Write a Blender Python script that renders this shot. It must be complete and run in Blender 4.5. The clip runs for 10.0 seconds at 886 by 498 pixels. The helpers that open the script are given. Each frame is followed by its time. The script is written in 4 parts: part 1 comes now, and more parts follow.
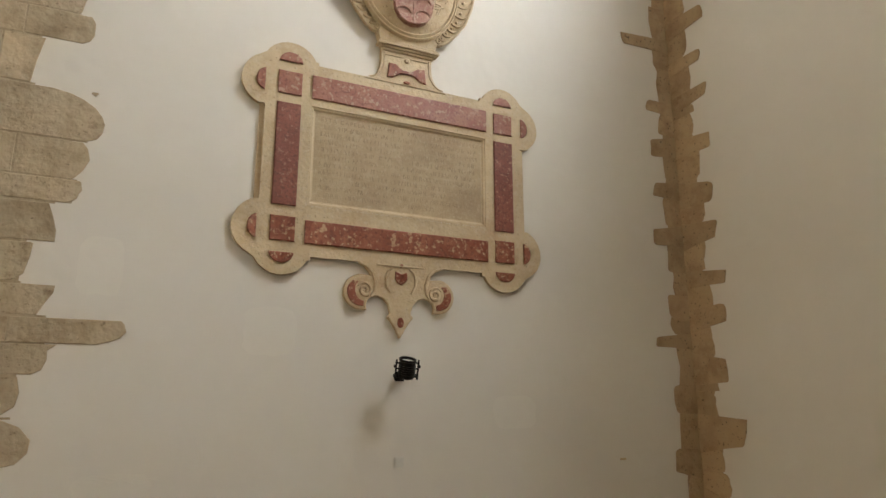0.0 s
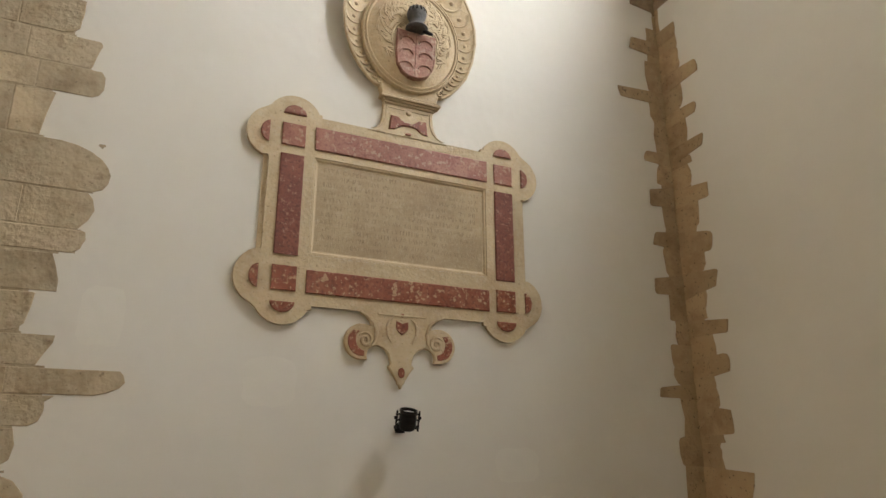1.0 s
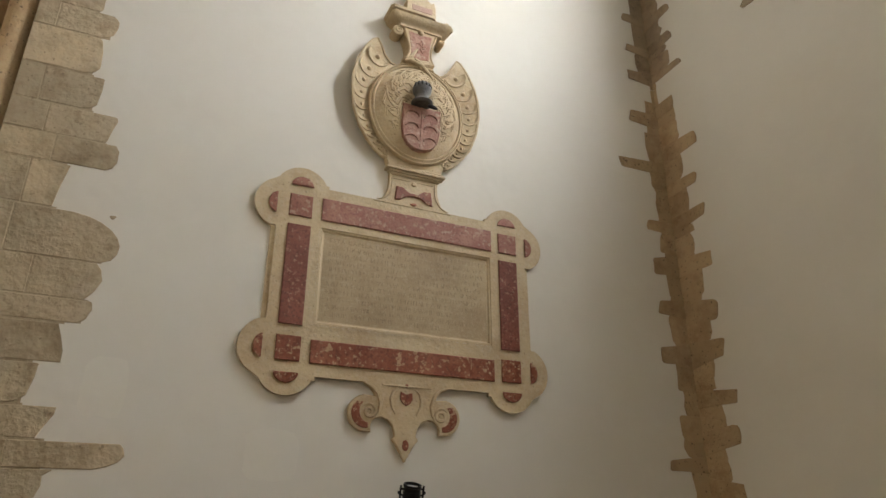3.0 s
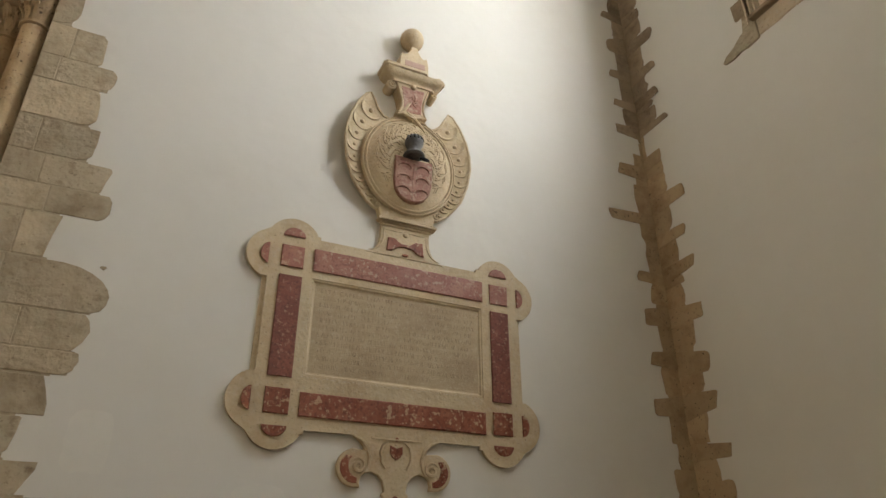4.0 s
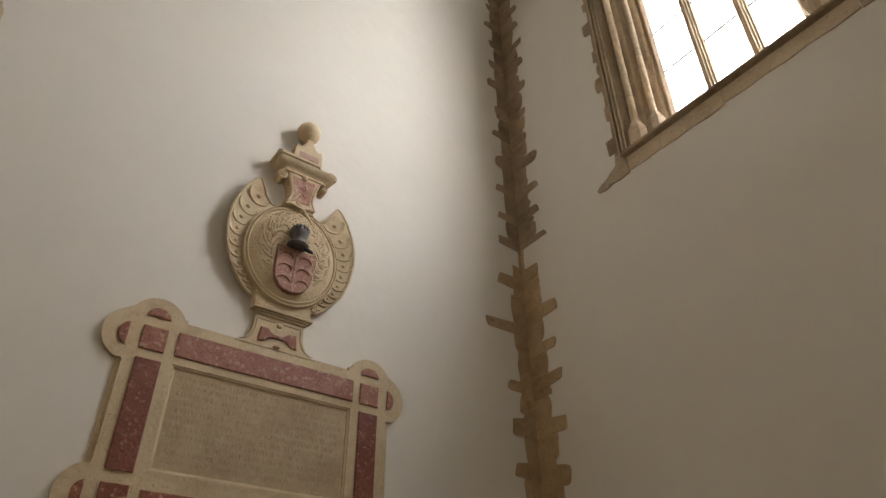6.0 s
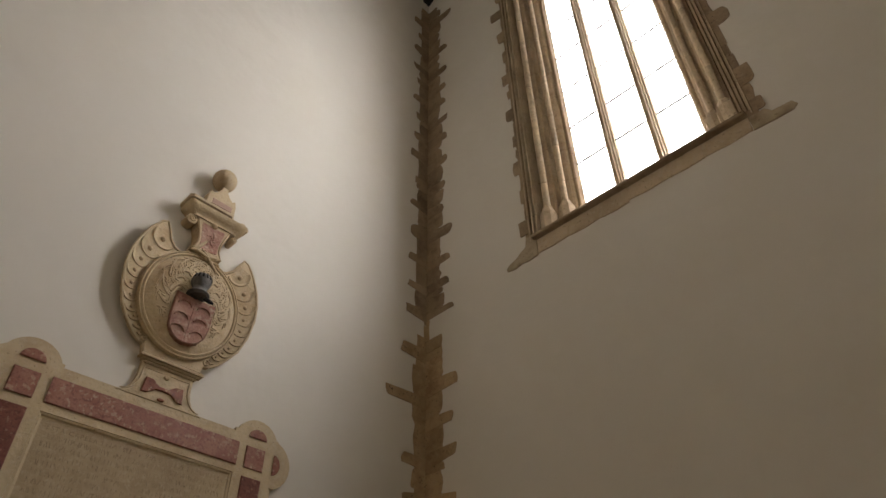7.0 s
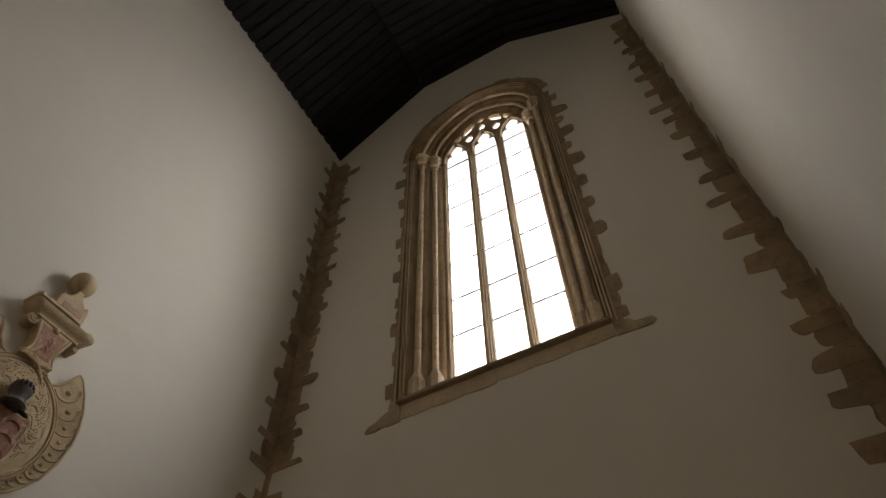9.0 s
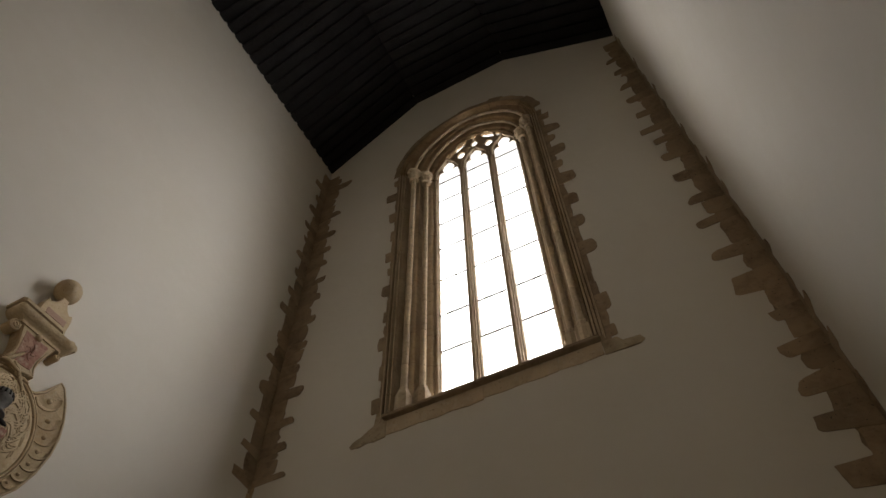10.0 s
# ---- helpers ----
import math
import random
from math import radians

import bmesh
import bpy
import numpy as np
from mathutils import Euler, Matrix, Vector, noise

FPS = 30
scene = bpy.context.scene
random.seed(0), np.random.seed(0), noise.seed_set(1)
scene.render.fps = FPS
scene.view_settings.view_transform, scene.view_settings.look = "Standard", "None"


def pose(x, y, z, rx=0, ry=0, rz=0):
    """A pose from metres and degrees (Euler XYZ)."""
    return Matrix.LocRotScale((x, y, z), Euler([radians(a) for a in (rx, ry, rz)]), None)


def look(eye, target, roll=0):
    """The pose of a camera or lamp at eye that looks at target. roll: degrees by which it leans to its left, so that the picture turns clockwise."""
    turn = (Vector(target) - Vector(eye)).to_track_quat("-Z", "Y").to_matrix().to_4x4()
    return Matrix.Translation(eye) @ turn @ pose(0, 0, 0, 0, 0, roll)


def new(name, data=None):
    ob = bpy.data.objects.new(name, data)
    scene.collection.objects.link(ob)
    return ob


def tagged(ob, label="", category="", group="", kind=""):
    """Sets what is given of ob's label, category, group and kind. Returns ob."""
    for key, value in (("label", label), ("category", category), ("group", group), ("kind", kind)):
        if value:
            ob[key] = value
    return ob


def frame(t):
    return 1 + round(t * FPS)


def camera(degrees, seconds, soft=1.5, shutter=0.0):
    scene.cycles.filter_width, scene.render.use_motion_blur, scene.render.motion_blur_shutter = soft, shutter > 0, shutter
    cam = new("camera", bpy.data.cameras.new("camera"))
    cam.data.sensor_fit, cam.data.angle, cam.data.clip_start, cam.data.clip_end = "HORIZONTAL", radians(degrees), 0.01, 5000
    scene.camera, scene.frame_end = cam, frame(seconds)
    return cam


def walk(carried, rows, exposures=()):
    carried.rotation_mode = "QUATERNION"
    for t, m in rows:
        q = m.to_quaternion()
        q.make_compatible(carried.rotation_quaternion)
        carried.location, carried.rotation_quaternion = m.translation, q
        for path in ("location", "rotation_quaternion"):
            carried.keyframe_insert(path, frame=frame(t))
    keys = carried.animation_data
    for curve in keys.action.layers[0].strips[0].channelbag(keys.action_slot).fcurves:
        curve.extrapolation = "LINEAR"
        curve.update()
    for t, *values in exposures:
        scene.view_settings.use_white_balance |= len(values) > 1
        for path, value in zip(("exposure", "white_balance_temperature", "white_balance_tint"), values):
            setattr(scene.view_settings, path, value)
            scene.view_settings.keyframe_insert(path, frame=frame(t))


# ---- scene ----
cam = camera(67.1, 10.0)
PATH = [
    (0, (0.049, -0.035, 1.497), (0.88, 1.727, 1.95), -0.0),
    (0.5, (0.048, -0.041, 1.498), (0.87, 1.704, 2.029), -0.1),
    (1, (0.047, -0.045, 1.5), (0.858, 1.685, 2.093), -0.0),
    (1.5, (0.046, -0.049, 1.502), (0.848, 1.663, 2.155), -0.1),
    (2, (0.045, -0.053, 1.506), (0.835, 1.645, 2.206), 0.0),
    (3.5, (0.037, -0.078, 1.526), (0.8, 1.574, 2.355), 0.1),
    (4, (0.04, -0.088, 1.531), (0.803, 1.524, 2.437), -0.0),
    (4.5, (0.047, -0.097, 1.536), (0.828, 1.459, 2.521), -0.1),
    (5, (0.054, -0.104, 1.541), (0.893, 1.386, 2.579), -0.2),
    (5.5, (0.058, -0.113, 1.546), (0.968, 1.294, 2.639), -0.4),
    (7, (0.047, -0.151, 1.566), (1.152, 0.899, 2.861), -0.7),
    (7.5, (0.044, -0.164, 1.568), (1.168, 0.702, 2.978), -0.8),
    (8, (0.047, -0.171, 1.571), (1.146, 0.532, 3.087), -1.1),
    (8.5, (0.058, -0.168, 1.578), (1.122, 0.441, 3.157), -1.2),
    (9, (0.069, -0.161, 1.583), (1.111, 0.399, 3.195), -1.2),
    (9.5, (0.075, -0.157, 1.585), (1.103, 0.375, 3.215), -1.2),
    (10, (0.078, -0.153, 1.584), (1.101, 0.361, 3.224), -1.2),
]
walk(cam, [(t, look(e, g, r)) for t, e, g, r in PATH],
     [(0, -0.29, 6500, 9), (2.0, -0.53, 6500, 9), (3.5, -0.72, 6450, 8), (4.5, -0.90, 6450, 8), (5.5, -1.07, 6600, 11), (7.0, -1.56, 6900, 14),
      (7.5, -1.83, 6950, 13), (8.0, -2.16, 7000, 13), (8.5, -2.36, 7050, 13), (9.0, -2.42, 7050, 13), (10, -2.44, 7050, 13)])

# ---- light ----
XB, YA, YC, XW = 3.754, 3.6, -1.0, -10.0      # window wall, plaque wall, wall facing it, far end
EAVE, FLAT = 10.78, 11.92
world = bpy.data.worlds.new("sky")
scene.world = world
world.use_nodes = True
wn = world.node_tree.nodes
sky = wn.new("ShaderNodeTexSky")
sky.sky_type, sky.sun_disc, sky.sun_elevation, sky.sun_rotation = "NISHITA", False, radians(40), radians(200)
world.node_tree.links.new(sky.outputs[0], wn["Background"].inputs[0])
wn["Background"].inputs[1].default_value = 0.1


def area(name, m, w, h, power, colour):
    lamp = bpy.data.lights.new(name, "AREA")
    lamp.shape, lamp.size, lamp.size_y, lamp.energy, lamp.color = "RECTANGLE", w, h, power, colour
    ob = new(name, lamp)
    ob.matrix_world = m
    return ob


for k in range(9):                            # sky light comes in and down through the glass
    z = 5.68 + 0.43 * k
    area("window_daylight", look((XB + 0.47, 1.315, z), (0, 1.315, z - 1.3)), 1.45, 0.40, 23, (0.95, 0.98, 1.01))
for side, watt in ((1, 29), (-1, 17)):        # the share of it that slants through to the side walls
    for k in range(4):
        z = 5.95 + 0.68 * k
        area("window_side_daylight", look((XB + 0.46, 1.315 - side * 0.625, z), (XB - 0.79, 1.315 + side * 2.17, z - 1.2)), 0.20, 0.62, watt, (0.95, 0.98, 1.01)).data.spread = radians(120)
# added warm fill lamp at the unseen far end; the wall there has no opening
area("nave_fill", look((XW + 0.1, 1.2, 4.6), (0, 1.3, 4.2)), 3.6, 6.0, 190, (1.0, 0.80, 0.55))


# ---- materials ----
def material(name, base, rough=0.8, metal=0.0, spots=(), bump=0.0, bump_scale=60.0, island=0.0, gloss=0.5, uneven=0.0):
    """spots: (scale, low, high, colour, amount) layers of noise over the base colour; island: per-piece variation."""
    m = bpy.data.materials.new(name)
    m.use_nodes = True
    nt = m.node_tree
    n, l = nt.nodes, nt.links
    bsdf = n["Principled BSDF"]
    bsdf.inputs["Roughness"].default_value = rough
    bsdf.inputs["Metallic"].default_value = metal
    bsdf.inputs["Specular IOR Level"].default_value = gloss
    geo = n.new("ShaderNodeNewGeometry")
    pos = geo.outputs["Position"]
    rgb = n.new("ShaderNodeRGB")
    rgb.outputs[0].default_value = (*base, 1)
    col = rgb.outputs[0]
    info = n.new("ShaderNodeObjectInfo")
    for k, (scale, low, high, colour, amount) in enumerate(spots):
        tex = n.new("ShaderNodeTexNoise")
        tex.inputs["Scale"].default_value = scale
        tex.inputs["Detail"].default_value = 6
        tex.inputs["Roughness"].default_value = 0.6
        tex.noise_dimensions = "4D"
        tex.inputs["W"].default_value = 3.7 * k
        if island:
            mul = n.new("ShaderNodeMath")
            mul.operation = "MULTIPLY_ADD"
            mul.inputs[1].default_value, mul.inputs[2].default_value = 9.0, 3.7 * k
            l.new(info.outputs["Random"], mul.inputs[0])
            l.new(mul.outputs[0], tex.inputs["W"])
        l.new(pos, tex.inputs["Vector"])
        ramp = n.new("ShaderNodeMapRange")
        ramp.inputs[1].default_value, ramp.inputs[2].default_value = low, high
        ramp.inputs[4].default_value = amount
        l.new(tex.outputs[0], ramp.inputs[0])
        mix = n.new("ShaderNodeMix")
        mix.data_type = "RGBA"
        l.new(ramp.outputs[0], mix.inputs[0])
        l.new(col, mix.inputs[6])
        mix.inputs[7].default_value = (*colour, 1)
        col = mix.outputs[2]
    if island:
        hsv = n.new("ShaderNodeHueSaturation")
        val = n.new("ShaderNodeMapRange")
        val.inputs[3].default_value, val.inputs[4].default_value = 1 - island, 1 + island
        l.new(info.outputs["Random"], val.inputs[0])
        l.new(val.outputs[0], hsv.inputs["Value"])
        l.new(col, hsv.inputs["Color"])
        col = hsv.outputs[0]
    l.new(col, bsdf.inputs["Base Color"])
    if bump:
        tex = n.new("ShaderNodeTexNoise")
        tex.inputs["Scale"].default_value = bump_scale
        tex.inputs["Detail"].default_value = 5
        l.new(pos, tex.inputs["Vector"])
        bm = n.new("ShaderNodeBump")
        bm.inputs["Strength"].default_value, bm.inputs["Distance"].default_value = bump, 0.01
        l.new(tex.outputs[0], bm.inputs["Height"])
        l.new(bm.outputs[0], bsdf.inputs["Normal"])
        if uneven:
            wide = n.new("ShaderNodeTexNoise")
            wide.inputs["Scale"].default_value = 2.2
            wide.inputs["Detail"].default_value = 3
            l.new(pos, wide.inputs["Vector"])
            low = n.new("ShaderNodeBump")
            low.inputs["Strength"].default_value, low.inputs["Distance"].default_value = uneven, 0.05
            l.new(wide.outputs[0], low.inputs["Height"])
            l.new(low.outputs[0], bm.inputs["Normal"])
    return m


PLASTER = material("lime_plaster", (0.735, 0.70, 0.635), 0.9, spots=((0.7, 0.42, 0.7, (0.69, 0.65, 0.565), 0.6), (5, 0.5, 0.75, (0.76, 0.73, 0.665), 0.5), (90, 0.66, 0.74, (0.58, 0.53, 0.45), 0.3)), bump=0.08, bump_scale=9, uneven=0.3)
STONE = material("limestone", (0.52, 0.415, 0.278), 0.88, spots=((1.7, 0.42, 0.62, (0.40, 0.325, 0.225), 0.85), (6, 0.46, 0.68, (0.245, 0.18, 0.105), 0.75), (26, 0.48, 0.7, (0.46, 0.39, 0.275), 0.55), (42, 0.62, 0.68, (0.13, 0.09, 0.055), 0.6)), bump=0.9, bump_scale=30, island=0.13)
PITTED = material("pitted_limestone", (0.51, 0.41, 0.28), 0.9, spots=((3, 0.42, 0.62, (0.43, 0.355, 0.245), 0.85), (9, 0.5, 0.7, (0.30, 0.22, 0.13), 0.6), (16, 0.56, 0.66, (0.20, 0.14, 0.085), 0.55), (60, 0.60, 0.66, (0.12, 0.08, 0.05), 0.5)), bump=1.0, bump_scale=34, island=0.12)
JAMB = material("stained_limestone", (0.60, 0.475, 0.325), 0.75, spots=((1.4, 0.47, 0.65, (0.40, 0.30, 0.20), 0.7), (6, 0.48, 0.66, (0.43, 0.32, 0.21), 0.7), (24, 0.5, 0.68, (0.58, 0.50, 0.385), 0.55), (50, 0.60, 0.67, (0.16, 0.11, 0.07), 0.75)), bump=0.5, bump_scale=45)
DRUM = material("column_limestone", (0.70, 0.575, 0.41), 0.75, spots=((3, 0.46, 0.66, (0.46, 0.37, 0.26), 0.75), (14, 0.48, 0.66, (0.45, 0.355, 0.24), 0.65), (45, 0.57, 0.67, (0.26, 0.185, 0.115), 0.7)), bump=0.4, bump_scale=45, island=0.18)
DUSTY = material("faded_marble", (0.43, 0.28, 0.215), 0.7, spots=((12, 0.45, 0.65, (0.36, 0.19, 0.145), 0.8), (50, 0.52, 0.68, (0.48, 0.37, 0.28), 0.6)), bump=0.25, bump_scale=70)
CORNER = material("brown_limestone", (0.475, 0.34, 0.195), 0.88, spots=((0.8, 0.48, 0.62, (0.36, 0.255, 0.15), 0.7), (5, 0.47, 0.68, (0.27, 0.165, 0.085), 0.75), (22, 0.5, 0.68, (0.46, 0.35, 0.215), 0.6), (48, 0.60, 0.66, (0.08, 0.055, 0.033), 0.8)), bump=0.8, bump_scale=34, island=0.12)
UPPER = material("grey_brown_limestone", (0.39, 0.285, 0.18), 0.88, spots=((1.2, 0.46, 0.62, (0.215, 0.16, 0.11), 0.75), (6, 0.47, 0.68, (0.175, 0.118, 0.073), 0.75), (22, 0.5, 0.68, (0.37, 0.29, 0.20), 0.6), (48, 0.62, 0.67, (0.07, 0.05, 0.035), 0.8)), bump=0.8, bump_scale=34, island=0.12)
PALE = material("carved_limestone", (0.585, 0.468, 0.298), 0.78, spots=((3.5, 0.46, 0.66, (0.46, 0.325, 0.19), 0.7), (11, 0.5, 0.68, (0.44, 0.315, 0.185), 0.65), (32, 0.48, 0.7, (0.60, 0.51, 0.375), 0.55), (70, 0.60, 0.68, (0.22, 0.145, 0.08), 0.7)), bump=0.4, bump_scale=45)
PANEL = material("inscribed_limestone", (0.46, 0.352, 0.215), 0.7, spots=((2.6, 0.47, 0.62, (0.31, 0.215, 0.12), 0.7), (14, 0.45, 0.7, (0.37, 0.27, 0.155), 0.7), (60, 0.5, 0.72, (0.56, 0.465, 0.325), 0.6)), bump=0.4, bump_scale=110)
RED = material("red_marble", (0.235, 0.064, 0.031), 0.42, spots=((9, 0.47, 0.64, (0.34, 0.125, 0.065), 0.85), (55, 0.5, 0.64, (0.12, 0.026, 0.014), 0.75), (26, 0.565, 0.60, (0.54, 0.37, 0.225), 0.75), (46, 0.59, 0.64, (0.56, 0.40, 0.255), 0.7)), bump=0.2, bump_scale=60)
DEEP = material("deep_red_marble", (0.19, 0.05, 0.03), 0.45, spots=((7, 0.46, 0.64, (0.27, 0.09, 0.055), 0.85), (60, 0.5, 0.64, (0.095, 0.022, 0.014), 0.8), (38, 0.57, 0.64, (0.38, 0.20, 0.13), 0.75), (30, 0.62, 0.66, (0.50, 0.34, 0.23), 0.65)), bump=0.2, bump_scale=60)
ROSE = material("rose_marble", (0.285, 0.105, 0.066), 0.5, spots=((8, 0.47, 0.63, (0.37, 0.165, 0.11), 0.85), (60, 0.5, 0.64, (0.17, 0.05, 0.033), 0.8), (32, 0.56, 0.62, (0.48, 0.32, 0.225), 0.7), (18, 0.60, 0.64, (0.50, 0.35, 0.25), 0.55)), bump=0.2, bump_scale=60)
PINK = material("pink_marble", (0.35, 0.165, 0.115), 0.62, spots=((10, 0.46, 0.62, (0.45, 0.28, 0.20), 0.85), (50, 0.52, 0.64, (0.22, 0.085, 0.055), 0.75), (26, 0.55, 0.63, (0.52, 0.395, 0.285), 0.75)), bump=0.4, bump_scale=60)
WOOD = material("dark_stained_boards", (0.013, 0.012, 0.0135), 0.6, spots=((3, 0.45, 0.7, (0.020, 0.018, 0.019), 0.7), (14, 0.5, 0.7, (0.009, 0.008, 0.009), 0.7)), bump=0.3, bump_scale=25, gloss=0.2)
BLACK = material("black_metal", (0.012, 0.012, 0.013), 0.45, 0.6, spots=((30, 0.5, 0.7, (0.03, 0.03, 0.03), 0.5),))
SLATE = material("dark_grey_stone", (0.135, 0.131, 0.127), 0.6, spots=((40, 0.5, 0.7, (0.14, 0.13, 0.12), 0.6), (12, 0.5, 0.65, (0.05, 0.05, 0.05), 0.7)), bump=0.3, bump_scale=60)
FLOOR = material("worn_flagstone", (0.50, 0.40, 0.26), 0.6, spots=((2, 0.45, 0.7, (0.34, 0.28, 0.2), 0.7), (30, 0.5, 0.7, (0.36, 0.32, 0.26), 0.5)), bump=0.2, bump_scale=30)
WHITE = material("white_plastic", (0.68, 0.66, 0.60), 0.5, spots=((12, 0.5, 0.7, (0.62, 0.6, 0.55), 0.4),))
LEAD = material("dark_lead", (0.05, 0.05, 0.05), 0.6, 0.5, spots=((30, 0.5, 0.7, (0.09, 0.09, 0.09), 0.5),))
GLASS = bpy.data.materials.new("clear_glass")
GLASS.use_nodes = True
gb = GLASS.node_tree.nodes["Principled BSDF"]
gb.inputs["Transmission Weight"].default_value, gb.inputs["Roughness"].default_value, gb.inputs["IOR"].default_value = 1.0, 0.02, 1.02
SKYCARD = bpy.data.materials.new("overcast_sky")
SKYCARD.use_nodes = True
sb = SKYCARD.node_tree.nodes["Principled BSDF"]
sb.inputs["Base Color"].default_value = (0.9, 0.9, 0.9, 1)
sb.inputs["Emission Color"].default_value, sb.inputs["Emission Strength"].default_value = (0.97, 0.98, 1.0, 1), 12.0


# ---- mesh helpers ----
def finish(name, bm, mat, smooth=False):
    me = bpy.data.meshes.new(name)
    bmesh.ops.recalc_face_normals(bm, faces=bm.faces)
    bm.to_mesh(me)
    bm.free()
    me.materials.append(mat)
    if smooth:
        for p in me.polygons:
            p.use_smooth = True
        me.set_sharp_from_angle(angle=radians(40))
    return me


def part(name, bm, mat, parent=None, label="", smooth=False):
    ob = new(name, finish(name, bm, mat, smooth))
    ob.parent = parent
    return tagged(ob, label)


def thing(name, at, label, category, group="", kind=""):
    ob = new(name)
    ob.location = at
    return tagged(ob, label, category, group, kind)


def setting(name, bm, mat, label, category, smooth=False):
    return tagged(new(name, finish(name, bm, mat, smooth)), label, category, "", "structure")


def box(bm, lo, hi):
    r = bmesh.ops.create_cube(bm, size=1)
    for v in r["verts"]:
        v.co = Vector([a + (b - a) * (c + 0.5) for a, b, c in zip(lo, hi, v.co)])
    return r["verts"]


def prism(bm, outline, place, near, far, bevel=0.0):
    """A slab with that outline (u, v); place(u, v, d) puts a point of it at depth d. bevel: chamfer of the near face."""
    n = len(outline)
    cu, cv = sum(p[0] for p in outline) / n, sum(p[1] for p in outline) / n
    rings = [[bm.verts.new(place(u, v, far)) for u, v in outline]]
    if bevel:
        rings.append([bm.verts.new(place(u, v, near - math.copysign(bevel, near - far))) for u, v in outline])
        ring = []
        for i, (u, v) in enumerate(outline):
            (au, av), (bu, bv) = outline[i - 1], outline[(i + 1) % n]
            t = Vector((bu - au, bv - av)).normalized()
            s = 1 if area_of(outline) > 0 else -1
            ring.append(bm.verts.new(place(u - t.y * bevel * s, v + t.x * bevel * s, near)))
        rings.append(ring)
    else:
        rings.append([bm.verts.new(place(u, v, near)) for u, v in outline])
    for a, b in zip(rings, rings[1:]):
        for i in range(n):
            j = (i + 1) % n
            bm.faces.new((a[i], a[j], b[j], b[i]))
    caps = [bm.faces.new(rings[-1]), bm.faces.new(rings[0])]
    for f in caps:
        f.normal_update()
    bmesh.ops.triangulate(bm, faces=caps)
    return rings


def area_of(o):
    return 0.5 * sum(o[i - 1][0] * o[i][1] - o[i][0] * o[i - 1][1] for i in range(len(o)))


def on_a(u, v, d):
    """Point of the plaque wall: along it, up, and out into the room."""
    return (u, YA - d, v)


def on_b(u, v, d):
    return (XB - d, u, v)


def on_c(u, v, d):
    return (u, YC + d, v)


# ---- window shape ----
WY, SPRING, SILL = 1.315, 9.63, 5.37         # axis, springing line, sill


def arch_path(w, low, spring=9.63, n=22, k=None):
    """Up one jamb, over a slightly pointed arch of half-width w, and down the other: points (y, z) and outward normals."""
    k = k or 1.05 + (1.0 - w) * 0.85
    spring += (1.0 - w) * 0.2
    out = [((w, low), (1, 0))]
    R, c = w * k, w * (k - 1)
    top = math.acos(c / R)
    for i in range(n + 1):
        a = top * i / n
        out.append(((-c + R * math.cos(a), spring + R * math.sin(a)), (math.cos(a), math.sin(a))))
    left = [((-y, z), (-nx, nz)) for (y, z), (nx, nz) in reversed(out)]
    return out + left[1:]


# ---- structure ----
def wall_b():
    """Window wall with a splayed pointed-arch opening through it."""
    bm = bmesh.new()
    half = 1.0
    hole = [(WY + y, z) for (y, z), _ in arch_path(half, SILL - 0.02)]
    outer = [(YC - 0.9, 0.0), (YA + 0.9, 0.0), (YA + 0.9, 13.0), (YC - 0.9, 13.0)]
    for d0 in (0.0, -0.75):
        vs = [bm.verts.new(on_b(u, v, d0)) for u, v in outer]
        flare = 1.0 if d0 == 0.0 else 1.3                 # the opening widens towards the open air
        hs = [bm.verts.new(on_b(WY + (u - WY) * flare, v if v < 6 else v + (flare - 1.0) * 3.6, d0)) for u, v in hole]
        es = [bm.edges.new((vs[i], vs[(i + 1) % 4])) for i in range(4)]
        es += [bm.edges.new((hs[i], hs[(i + 1) % len(hs)])) for i in range(len(hs))]
        bmesh.ops.triangle_fill(bm, use_beauty=True, use_dissolve=False, edges=es)
        if d0 == 0.0:
            first = (vs, hs)
        else:
            for a, b in zip(first, (vs, hs)):
                for i in range(len(a)):
                    j = (i + 1) % len(a)
                    bm.faces.new((a[i], a[j], b[j], b[i]))
    return setting("wall_east", bm, PLASTER, "pale lime-plastered wall with a tall arched window", "wall")


wall_east = wall_b()
ARCH_X = -0.82                                # edge of the arched opening in the plaque wall


def wall_a():
    bm = bmesh.new()
    box(bm, (ARCH_X, YA, 0), (XB - 0.002, YA + 0.8, EAVE + 0.2))
    box(bm, (XW, YA, 0), (-2.9, YA + 0.8, EAVE + 0.2))
    box(bm, (-2.9, YA, 6.6), (ARCH_X, YA + 0.8, EAVE + 0.2))
    return setting("wall_north", bm, PLASTER, "pale lime-plastered wall behind the wall monument", "wall")


wall_north = wall_a()
bm = bmesh.new()
box(bm, (XW, YC - 0.8, 0), (XB - 0.002, YC, EAVE + 0.2))
wall_south = setting("wall_south", bm, PLASTER, "pale lime-plastered wall facing the monument", "wall")
bm = bmesh.new()
box(bm, (XW - 0.5, YC - 0.8, 0), (XW, YA + 0.8, 13))
wall_west = setting("wall_west", bm, PLASTER, "plain plastered end wall", "wall")
bm = bmesh.new()
box(bm, (XW - 0.5, YC - 0.8, -0.3), (XB + 0.7, YA + 6, 0))
setting("floor", bm, FLOOR, "worn stone flagged floor", "floor")
# unseen enclosure behind the arch, added so that no light enters there
bm = bmesh.new()
box(bm, (-4.5, YA + 5, 0), (1.2, YA + 5.4, 9))
box(bm, (-4.5, YA + 0.8, 0), (-4.3, YA + 5, 9))
box(bm, (1.0, YA + 0.8, 0), (1.2, YA + 5, 9))
